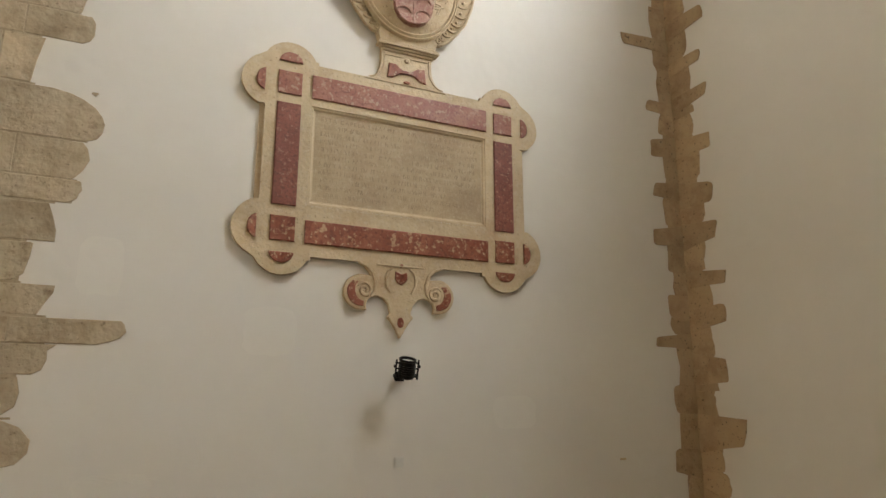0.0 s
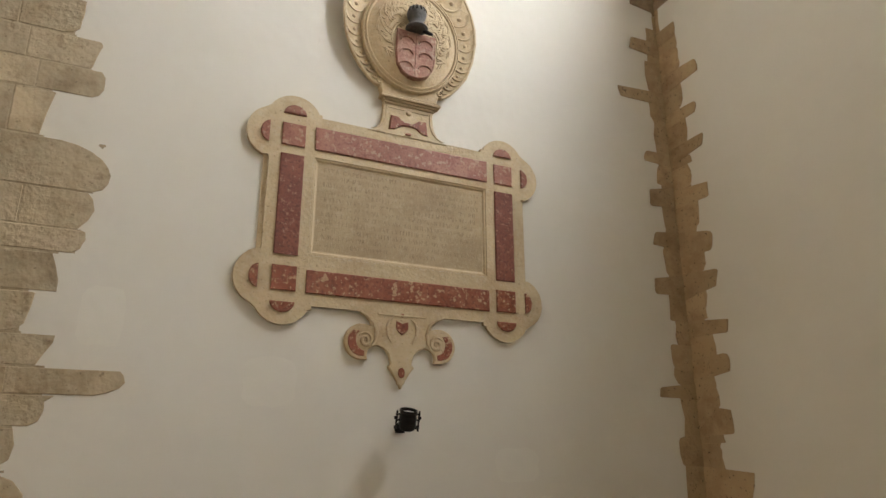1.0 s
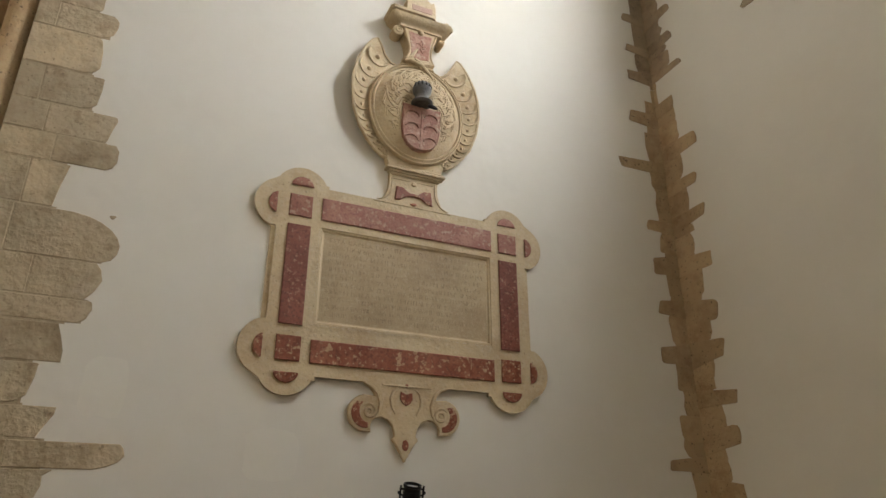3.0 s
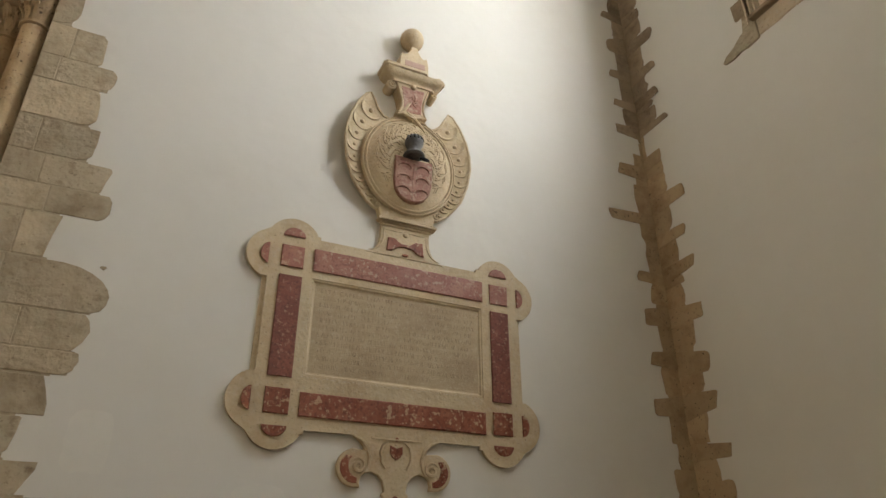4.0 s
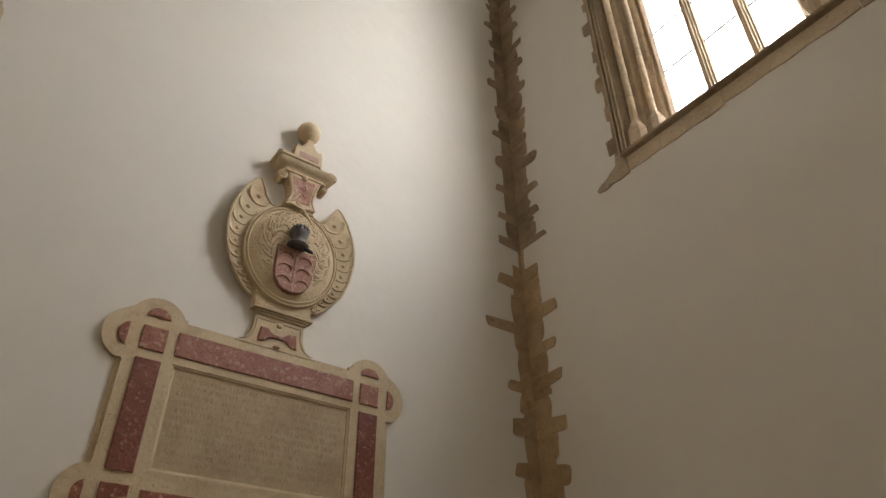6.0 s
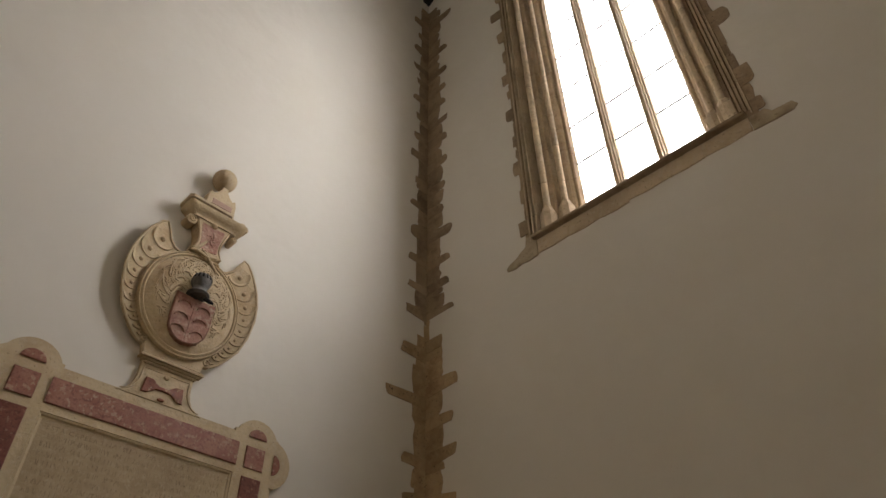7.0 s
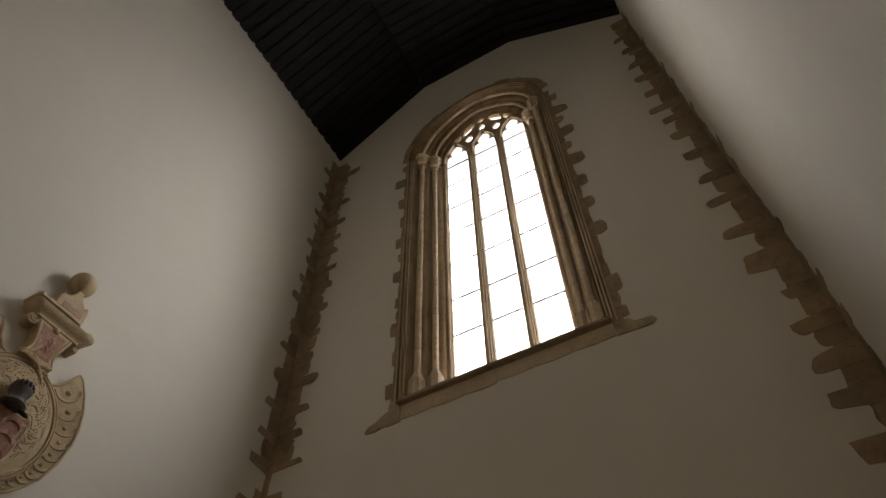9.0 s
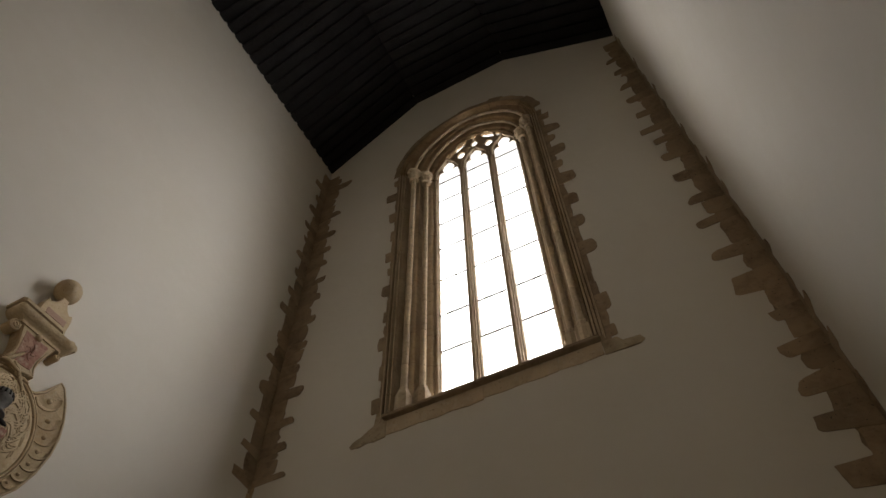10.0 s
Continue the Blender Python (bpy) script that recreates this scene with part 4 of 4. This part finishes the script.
for z0, z1, w, d in ((3.668, 3.684, 0.180, 0.044), (3.684, 3.698, 0.195, 0.056), (3.698, 3.718, 0.216, 0.070), (3.718, 3.728, 0.206, 0.062)):
    box(bm, (AU + 0.006 - w * 0.96, YA - d, z0), (AU + 0.006 + w * 0.96, YA, z1))
bmesh.ops.bevel(bm, geom=bm.edges[:], offset=0.004, segments=2, affect="EDGES")
bit("lower_cornice", bm, PALE, monument, "thin moulded ledge", False)

# cartouche
DOME = 0.89                                   # share of the oval that is domed
OZ, OA, OB = 4.163, 0.350, 0.402              # middle and half axes of the oval
RIM, RISE = 0.084, 0.062                      # how far its rim and its dome stand out
half = [(0.0, 4.66), (0.10, 4.64), (0.12, 4.57), (0.15, 4.43), (0.26, 4.33), (0.31, 4.16), (0.27, 3.95), (0.215, 3.82), (0.190, 3.724), (0.0, 3.724)]
slab("cartouche_back", upper(half), 0.052, 0.0, PALE, None, "", 0.008)
bm = bmesh.new()
rings = []
N = 56
prof = [(1.0, 0.02), (1.0, RIM - 0.014), (0.990, RIM - 0.002), (0.972, RIM), (0.960, RIM - 0.010), (0.945, RIM + 0.002), (0.928, RIM + 0.006), (0.912, RIM + 0.003), (0.90, RIM - 0.008)]
prof += [(DOME - DOME * k / 9, RIM - 0.006 + RISE * math.sqrt(max(0, 1 - (1 - k / 9) ** 2))) for k in range(0, 9)]
for f, d in prof:
    rings.append([bm.verts.new(on_a(AU + OA * f * math.cos(2 * math.pi * i / N), OZ + OB * f * math.sin(2 * math.pi * i / N), d)) for i in range(N)])
for a, b in zip(rings, rings[1:]):
    for i in range(N):
        bm.faces.new((a[i], a[(i + 1) % N], b[(i + 1) % N], b[i]))
bm.faces.new(rings[-1])
oval = bit("oval_boss", bm, PALE, monument, "domed oval with a moulded rim", True)


def dome(u, v, lift=0.0):
    r = min(1.0, math.hypot(u / (OA * DOME), (v - OZ) / (OB * DOME)))
    return (AU + u, v, RIM - 0.006 + RISE * math.sqrt(max(0, 1 - r * r)) + lift)


# mantling: long strands that stream from the helmet and curl over at the ends
def strand(s, a, r0, r1, bend, wave, thick):
    pts = []
    for i in range(14):
        f = i / 13
        rr = (r0 + (r1 - r0) * f) * DOME
        q = a + bend * f * f * f + wave * math.sin(5.2 * f + 0.4)
        u, v = s * OA * rr * math.cos(q), OZ + 0.03 + OB * rr * math.sin(q)
        if abs(u) < 0.150 and 3.80 < v < 4.18:
            continue
        if math.hypot(u / OA, (v - OZ) / OB) < DOME * 0.97:
            pts.append(dome(u, v, 0.003))
    if len(pts) > 4:
        bm = bmesh.new()
        ribbon(bm, pts, thick, 1.0)
        bit("leaf_curl", bm, PALE, oval, "", True)


for s in (1, -1):
    for k in range(13):                           # leaves of three strands each
        a = radians(92 - 12.5 * k)
        bend = (0.75 if k % 2 else -0.6) * (1 if k < 9 else 0.6)
        for e in (-0.07, 0.0, 0.07):
            strand(s, a + e, 0.22 + 0.05 * (k % 3), 0.70 + 0.05 * (k % 2) - abs(e) * 0.6, bend * (1 + 2 * e), 0.13, 0.0085)
        for e in (-0.05, 0.03):
            strand(s, a + 0.11 + e, 0.62, 0.90 - abs(e), -bend * 0.55, -0.10, 0.008)
# broken crest over the helmet
bm = bmesh.new()
for pts in ([(-0.10, 4.56), (-0.07, 4.59), (-0.045, 4.635), (-0.03, 4.66)], [(-0.12, 4.55), (-0.08, 4.56), (-0.03, 4.545), (0.01, 4.53)], [(-0.04, 4.59), (0.0, 4.555), (0.04, 4.50), (0.075, 4.46), (0.088, 4.43)], [(-0.01, 4.52), (0.03, 4.55), (0.07, 4.56)], [(0.03, 4.49), (0.06, 4.52), (0.10, 4.51)]):
    ribbon(bm, [(AU + u, v, 0.105 + 0.006 * i) for i, (u, v) in enumerate(pts)], 0.0125, 1.0, 8)
bit("crest", bm, PALE, monument, "broken carved crest", True)

# shield with six crescents
half = [(0.0, 4.152), (0.137, 4.158), (0.138, 3.985), (0.126, 3.915), (0.092, 3.865), (0.048, 3.840), (0.0, 3.832)]
LEAN = 0.09


def on_dome(u, v, d):
    return (u, YA - d + (4.152 - v) * LEAN, v)


bm = bmesh.new()
prism(bm, upper(half)[::-1], on_dome, 0.160, 0.07, 0.005)
shield = bit("shield", bm, PINK, monument, "pink marble shield with six carved crescents")
bm = bmesh.new()
prism(bm, [(AU - 0.005, 3.838), (AU + 0.005, 3.838), (AU + 0.005, 4.150), (AU - 0.005, 4.150)], on_dome, 0.165, 0.14)
bit("rib", bm, PINK, shield)
bm = bmesh.new()
edge = [(u * 0.95, 3.99 + (v - 3.99) * 0.95) for u, v in half]
edge = [(AU + u, v) for u, v in edge] + [(AU - u, v) for u, v in reversed(edge[:-1])]
ribbon(bm, [(u, v, 0.160 - (4.152 - v) * LEAN) for u, v in edge[1:-1]], 0.0045, 1.0)
bit("rim", bm, PINK, shield, "", True)
for s in (1, -1):
    for k in range(3):
        cx, cz = AU + s * 0.066, 4.093 - 0.088 * k
        bm = bmesh.new()
        pts = [(cx + 0.046 * math.cos(radians(q)), cz - 0.018 + 0.038 * math.sin(radians(q)), 0.161 - (4.152 - cz) * LEAN) for q in range(4, 177, 12)]
        ribbon(bm, pts, 0.009, 1.3)
        bit("crescent", bm, PINK, shield, "", True)

# helmet
bm = bmesh.new()
cx, cy, cz = AU - 0.012, YA - 0.178, 4.172
lathe(bm, (cx, cy, cz), [(-0.014, 0.060), (-0.002, 0.074), (0.006, 0.072), (0.020, 0.055), (0.038, 0.047), (0.058, 0.049), (0.080, 0.060), (0.105, 0.066), (0.130, 0.062), (0.152, 0.047), (0.163, 0.025), (0.167, 0.003)], 24)
helmet = bit("helmet", bm, SLATE, monument, "dark grey stone helmet", True)
# black blocks stand in for the shade inside the visor slits
for k in range(6):
    a = radians(-98 + (k - 2.5) * 25)
    bm = bmesh.new()
    box(bm, (-0.008, -0.0055, -0.017), (0.0035, 0.0055, 0.017))
    bmesh.ops.bevel(bm, geom=bm.edges[:], offset=0.002, segments=1, affect="EDGES")
    bm.transform(Matrix.Translation((cx + 0.062 * math.cos(a), cy + 0.062 * math.sin(a), cz + 0.128)) @ Euler((0, 0, a)).to_matrix().to_4x4() @ Euler((0, radians(-18), 0)).to_matrix().to_4x4())
    bit("visor_slit", bm, BLACK, helmet)
bm = bmesh.new()
ribbon(bm, [(cx + 0.035, 4.152, 0.196), (cx + 0.06, 4.146, 0.204), (cx + 0.085, 4.146, 0.200), (cx + 0.108, 4.152, 0.19)], 0.0145, 1.0, 8)
bit("strap", bm, BLACK, helmet, "black broken strap", True)


# wings of overlapping scales: the root lies low beside the oval, the outer edge curls off the wall
def wing_edge(v):
    f = min(1.0, max(0.0, (v - 3.74) / 0.96))
    return 0.036 + 0.038 * math.sin(math.pi * min(1.0, 0.08 + 0.72 * f))


def on_wing(u, v, d):
    """d is counted out from the wing's face."""
    r = math.hypot(abs(u - AU) / 0.47, (v - 4.20) / 0.53)
    f = min(1.15, max(0.0, (r - 0.66) / 0.34))
    return on_a(u, v, 0.034 + (wing_edge(v) - 0.034) * f ** 1.4 + d)


def wing(s):
    half = [(0.100, 4.545), (0.15, 4.535), (0.20, 4.545), (0.245, 4.585), (0.274, 4.645), (0.305, 4.708), (0.34, 4.69), (0.395, 4.60), (0.442, 4.48), (0.468, 4.36), (0.473, 4.25), (0.452, 4.11), (0.405, 3.975), (0.345, 3.89), (0.285, 3.82), (0.235, 3.785), (0.200, 3.778), (0.190, 3.81), (0.222, 3.855), (0.27, 3.93), (0.29, 4.05), (0.295, 4.17), (0.285, 4.30), (0.24, 4.42), (0.17, 4.50)]
    o = [(AU + s * u, v) for u, v in half]
    bm = bmesh.new()
    prism(bm, o if area_of(o) > 0 else o[::-1], on_wing, 0.0, -0.030, 0.005)
    w = bit("wing", bm, PALE, monument, "scaled wing curling off the wall")
    centre = [(0.292, 4.565, 0.066), (0.352, 4.45, 0.062), (0.388, 4.345, 0.057), (0.402, 4.245, 0.052), (0.396, 4.15, 0.047), (0.378, 4.065, 0.043), (0.350, 3.99, 0.038), (0.315, 3.937, 0.033), (0.276, 3.89, 0.029), (0.242, 3.848, 0.025)]
    for k, (u, v, r) in enumerate(centre):
        (ua, va, _), (ub, vb, _) = centre[max(k - 1, 0)], centre[min(k + 1, 9)]
        a0 = math.degrees(math.atan2(vb - va, ub - ua))
        lip = []
        for q in range(-90, 91, 12):
            t = radians(a0 + q)
            lip.append((AU + s * (u + r * 1.30 * math.cos(t)), v + r * 1.30 * math.sin(t)))
        bm = bmesh.new()
        # a dished scale: the middle hollow, the lip raised
        rows = []
        for f, d in ((0.0, 0.003), (0.55, 0.001), (0.80, 0.004), (0.91, 0.013), (1.0, 0.0125), (1.03, -0.004)):
            cu, cv = AU + s * u, v
            rows.append([bm.verts.new(on_wing(cu + (x - cu) * f, cv + (z - cv) * f, d)) for x, z in lip])
        for a, b in zip(rows, rows[1:]):
            for i in range(len(a) - 1):
                bm.faces.new((a[i], a[i + 1], b[i + 1], b[i]))
        bmesh.ops.remove_doubles(bm, verts=bm.verts[:], dist=0.0002)
        bmesh.ops.create_icosphere(bm, subdivisions=2, radius=r * 0.27, matrix=Matrix.Translation(on_wing(AU + s * (u + r * 0.30 * math.cos(radians(a0))), v + r * 0.30 * math.sin(radians(a0)), 0.004)))
        bit("scale", bm, PALE, w, "", True)
    bm = bmesh.new()
    for run, rad in ((half[5:16], 0.011), (half[0:6], 0.011)):
        ribbon(bm, [(AU + s * u, v, YA - on_wing(AU + s * u, v, 0.0)[1]) for u, v in run], rad, 1.0, 6)
    bit("wing_rim", bm, PALE, w, "", True)
    bm = bmesh.new()
    ribbon(bm, [(AU + s * (0.215 + 0.028 * (1 - i / 16) * math.cos(i * 0.62)), 3.81 + 0.028 * (1 - i / 16) * math.sin(i * 0.62), 0.05) for i in range(15)], 0.008, 1.2)
    bit("volute", bm, PALE, w, "", True)


wing(1)
wing(-1)

# pedestal above the oval
half = [(0.0, 4.85), (0.135, 4.85), (0.125, 4.80), (0.102, 4.74), (0.090, 4.68), (0.092, 4.63), (0.115, 4.575), (0.0, 4.53)]
pedestal = slab("pedestal", upper(half), 0.102, 0.0, PALE, None, "waisted pedestal with volutes", 0.006)
slab("marble_inlay", upper([(0.0, 4.815), (0.090, 4.818), (0.080, 4.75), (0.068, 4.68), (0.068, 4.60), (0.0, 4.59)]), 0.104, 0.05, PINK, pedestal, "pink marble panel", 0.002)
for s in (1, -1):
    bm = bmesh.new()
    ribbon(bm, [(AU + s * u, v, 0.102) for u, v in ((0.122, 4.835), (0.110, 4.79), (0.093, 4.735), (0.081, 4.68), (0.082, 4.63), (0.10, 4.585))], 0.009, 1.0)
    bit("scroll_edge", bm, PALE, pedestal, "", True)
bm = bmesh.new()
for q in range(5):                                # worn petals curling from the middle
    a = 0.5 + q * 1.257
    ribbon(bm, [(AU + 0.005 + (0.008 + 0.034 * f) * math.cos(a + 1.1 * f), 4.70 + (0.010 + 0.056 * f) * math.sin(a + 1.1 * f), 0.105 + 0.004 * math.sin(3 * f)) for f in (0, 0.25, 0.5, 0.75, 1.0)], 0.0075, 0.6)
bit("rosette", bm, PINK, pedestal, "worn carved flower", True)
bm = bmesh.new()
bmesh.ops.create_icosphere(bm, subdivisions=2, radius=0.024, matrix=Matrix.Translation(on_a(AU, 4.828, 0.104)))
bit("button", bm, PALE, pedestal, "", True)
for s in (1, -1):
    bm = bmesh.new()
    rv = 0.040 if s < 0 else 0.024                 # one volute has lost its outer turn
    lo = circle(0, 0, rv, 16)
    cu = AU + s * (0.165 if s < 0 else 0.172)
    ringa = [bm.verts.new(on_a(cu + x, 4.812 + y, 0.0)) for x, y in lo]
    ringb = [bm.verts.new(on_a(cu + x, 4.812 + y, 0.088)) for x, y in lo]
    ringc = [bm.verts.new(on_a(cu + x * 0.8, 4.812 + y * 0.8, 0.094)) for x, y in lo]
    for a, b in ((ringa, ringb), (ringb, ringc)):
        for i in range(16):
            bm.faces.new((a[i], a[(i + 1) % 16], b[(i + 1) % 16], b[i]))
    bm.faces.new(ringc)
    ribbon(bm, [(cu + s * rv * 0.8 * (1 - i / 20) * math.cos(i * 0.6), 4.812 + rv * 0.8 * (1 - i / 20) * math.sin(i * 0.6), 0.094) for i in range(18)], 0.007, 1.2)
    bit("volute", bm, PALE, pedestal, "", True)
bm = bmesh.new()
prof = [(0.085, 4.838, 0.150), (0.112, 4.840, 0.162), (0.114, 4.853, 0.166), (0.108, 4.857, 0.163), (0.112, 4.868, 0.172), (0.128, 4.878, 0.196), (0.146, 4.893, 0.216), (0.156, 4.912, 0.227), (0.160, 4.926, 0.230), (0.154, 4.930, 0.226), (0.170, 4.936, 0.240), (0.172, 4.957, 0.243), (0.165, 4.961, 0.236), (0.11, 4.966, 0.17)]
STEPS = 12
rows = []
for d, z, w in prof:
    c, w = min(0.02, d * 0.12), w * 1.03
    line = [(-w, 0.0), (-w, d - c)] + [(-w + c + (2 * w - 2 * c) * i / STEPS, d) for i in range(STEPS + 1)] + [(w, d - c), (w, 0.0)]
    rows.append([bm.verts.new(on_a(AU + u, z, e)) for u, e in line])
for a, b in zip(rows, rows[1:]):
    for i in range(len(a) - 1):
        bm.faces.new((a[i], a[i + 1], b[i + 1], b[i]))
bm.faces.new(rows[0])
bm.faces.new(rows[-1])
for v in bm.verts:                                # chips broken out of the upper front edge
    u = v.co.x - AU
    if v.co.z > 4.93 and v.co.y < YA - 0.10 and u > 0.10:
        bite = 0.5 + 0.5 * math.sin(u * 61.0)
        v.co.z -= 0.012 + 0.016 * bite
        v.co.y += 0.012 + 0.022 * bite
bit("upper_cornice", bm, PALE, monument, "heavy moulded cornice with a chipped corner", True)
half = [(0.0, 5.215), (0.024, 5.215), (0.030, 5.180), (0.050, 5.145), (0.078, 5.12), (0.096, 5.135), (0.104, 5.128), (0.114, 5.085), (0.118, 4.962), (0.0, 4.962)]
plinth = slab("plinth", upper(half), 0.115, 0.02, PALE, None, "small plinth with a marble strip", 0.005)
slab("marble_inlay", [(AU - 0.075, 5.012), (AU + 0.085, 5.012), (AU + 0.085, 5.065), (AU - 0.075, 5.065)], 0.117, 0.08, DUSTY, plinth, "", 0.003)
bm = bmesh.new()
lathe(bm, (AU - 0.010, YA - 0.076, 5.312), [(-0.098, 0.02), (-0.090, 0.030)] + [(0.092 * math.sin(radians(q)), 0.092 * math.cos(radians(q))) for q in range(-65, 90, 11)] + [(0.092, 0.004)], 26)
bit("ball_finial", bm, PALE, monument, "weathered stone ball", True)

# ---- lamp and fittings on the plaque wall ----
spot = thing("spotlight", (1.472, YA - 0.15, 1.69), "black metal spotlight on a wall bracket, switched off", "lamp")
LX, LY, LZ = 1.472, YA - 0.15, 1.69


def tube(bm, m, rings, n=20):
    prev = None
    for z, r in rings:
        ring = [bm.verts.new(m @ Vector((r * math.cos(2 * math.pi * i / n), r * math.sin(2 * math.pi * i / n), z))) for i in range(n)]
        if prev:
            for i in range(n):
                bm.faces.new((prev[i], prev[(i + 1) % n], ring[(i + 1) % n], ring[i]))
        prev = ring
    bm.faces.new(prev)


tilt = Matrix.Translation((LX, LY, LZ)) @ Euler((radians(17), 0, 0)).to_matrix().to_4x4()
bm = bmesh.new()
tube(bm, tilt, [(0.03, 0.0525), (0.056, 0.0525), (0.056, 0.058), (0.044, 0.059), (0.042, 0.055), (-0.035, 0.055), (-0.05, 0.05), (-0.056, 0.036)])
for k in range(5):
    tube(bm, tilt, [(-0.032 + 0.012 * k, 0.054), (-0.032 + 0.012 * k, 0.0585), (-0.027 + 0.012 * k, 0.0585), (-0.027 + 0.012 * k, 0.03)])
bit("lamp_housing", bm, BLACK, spot, "ribbed black housing", False)
bm = bmesh.new()
tube(bm, tilt, [(0.040, 0.0515), (0.041, 0.04), (0.040, 0.002)])
bit("lens", bm, WHITE, spot, "pale lens facing up", True)
for s in (1, -1):
    bm = bmesh.new()
    box(bm, (s * 0.078 - 0.004, -0.007, -0.062), (s * 0.078 + 0.004, 0.007, 0.050))
    for z in (-0.045, 0.0, 0.032):
        box(bm, (s * 0.070 - 0.014, -0.005, z - 0.004), (s * 0.070 + 0.014, 0.005, z + 0.004))
    tube(bm, Matrix.Translation((s * 0.086, 0, 0.012)) @ Euler((0, radians(90 * s), 0)).to_matrix().to_4x4(), [(-0.006, 0.009), (0.006, 0.009), (0.008, 0.006)], 10)
    bm.transform(tilt)
    bit("yoke_arm", bm, BLACK, spot)
bm = bmesh.new()
box(bm, (LX - 0.062, LY + 0.030, LZ - 0.046), (LX + 0.062, LY + 0.040, LZ - 0.028))
for u in (-0.066, 0.058):
    box(bm, (LX + u, LY - 0.006, LZ - 0.046), (LX + u + 0.008, LY + 0.040, LZ - 0.028))
box(bm, (LX - 0.006, LY + 0.040, LZ - 0.042), (LX + 0.012, YA - 0.008, LZ - 0.026))
bit("bracket_arm", bm, BLACK, spot)
bm = bmesh.new()
box(bm, (LX - 0.015, YA - 0.012, LZ - 0.065), (LX + 0.04, YA + 0.001, LZ - 0.01))
bmesh.ops.bevel(bm, geom=bm.edges[:], offset=0.003, segments=1, affect="EDGES")
bit("wall_plate", bm, BLACK, spot)

for piece in spot.children:
    if piece.name.split(".")[0] in ("lamp_housing", "lens", "yoke_arm"):
        piece.data.transform(Matrix.Diagonal((0.84, 0.84, 1.0, 1.0)))
socket = thing("wall_socket", (1.487, YA, 1.183), "small white square socket cover on the plaster wall", "socket")
bm = bmesh.new()
box(bm, (1.46, YA - 0.012, 1.155), (1.516, YA + 0.001, 1.212))
bmesh.ops.bevel(bm, geom=bm.edges[:], offset=0.004, segments=2, affect="EDGES")
bit("cover_plate", bm, WHITE, socket)
bm = bmesh.new()
box(bm, (1.470, YA - 0.014, 1.166), (1.506, YA - 0.0115, 1.201))
bit("insert", bm, WHITE, socket)
hook = thing("wall_fixing", (3.065, YA, 1.15), "small pale stone-coloured fixing in the plaster wall", "fixing")
bm = bmesh.new()
box(bm, (3.042, YA - 0.012, 1.142), (3.088, YA + 0.001, 1.156))
bmesh.ops.bevel(bm, geom=bm.edges[:], offset=0.003, segments=1, affect="EDGES")
bit("plate", bm, PALE, hook)


# ---- repairs in the plaster ----
PATCH = material("newer_plaster", (0.765, 0.732, 0.66), 0.9, spots=((3, 0.4, 0.7, (0.735, 0.70, 0.625), 0.9), (12, 0.45, 0.7, (0.735, 0.70, 0.63), 0.6)), bump=0.14, bump_scale=9)


def patch(parent, place, u, v, w, h):
    o = []
    for i in range(22):
        a = 2 * math.pi * i / 22
        x, y = math.cos(a), math.sin(a)
        q = (abs(x) ** 5 + abs(y) ** 5) ** -0.2
        o.append((u + w / 2 * q * x * rng.uniform(0.93, 1.05), v + h / 2 * q * y * rng.uniform(0.93, 1.05)))
    bm = bmesh.new()
    prism(bm, o, place, 0.0012, -0.01)
    part("plaster_patch", bm, PATCH, parent, "paler patch of newer plaster")


for u, v, w, h in ((0.74, 1.88, 0.28, 0.26), (-0.10, 2.16, 0.20, 0.30), (0.05, 1.10, 0.34, 0.16), (2.25, 1.45, 0.3, 0.2)):
    patch(wall_north, on_a, u, v, w, h)
bm = bmesh.new()
for k in range(3):
    pts = [(-0.05 + 0.30 * i / 14, 1.16 - 0.012 * k + 0.010 * math.sin(i * 0.9 + k), 0.001) for i in range(15)]
    ribbon(bm, pts, 0.003, 0.6)
part("plaster_scar", bm, PATCH, wall_north, "wavy scar in the plaster", True)
bm = bmesh.new()
prism(bm, [(-0.235, 3.052), (-0.215, 3.040), (-0.200, 3.058), (-0.208, 3.064), (-0.232, 3.062)], on_a, 0.004, -0.01, 0.002)
part("stone", bm, STONE, wall_north)
bm = bmesh.new()
prism(bm, [(0.888, 3.99), (0.892, 3.99), (0.894, 4.045), (0.890, 4.05)], on_a, 0.003, -0.01)
part("plaster_scar", bm, PATCH, wall_north)
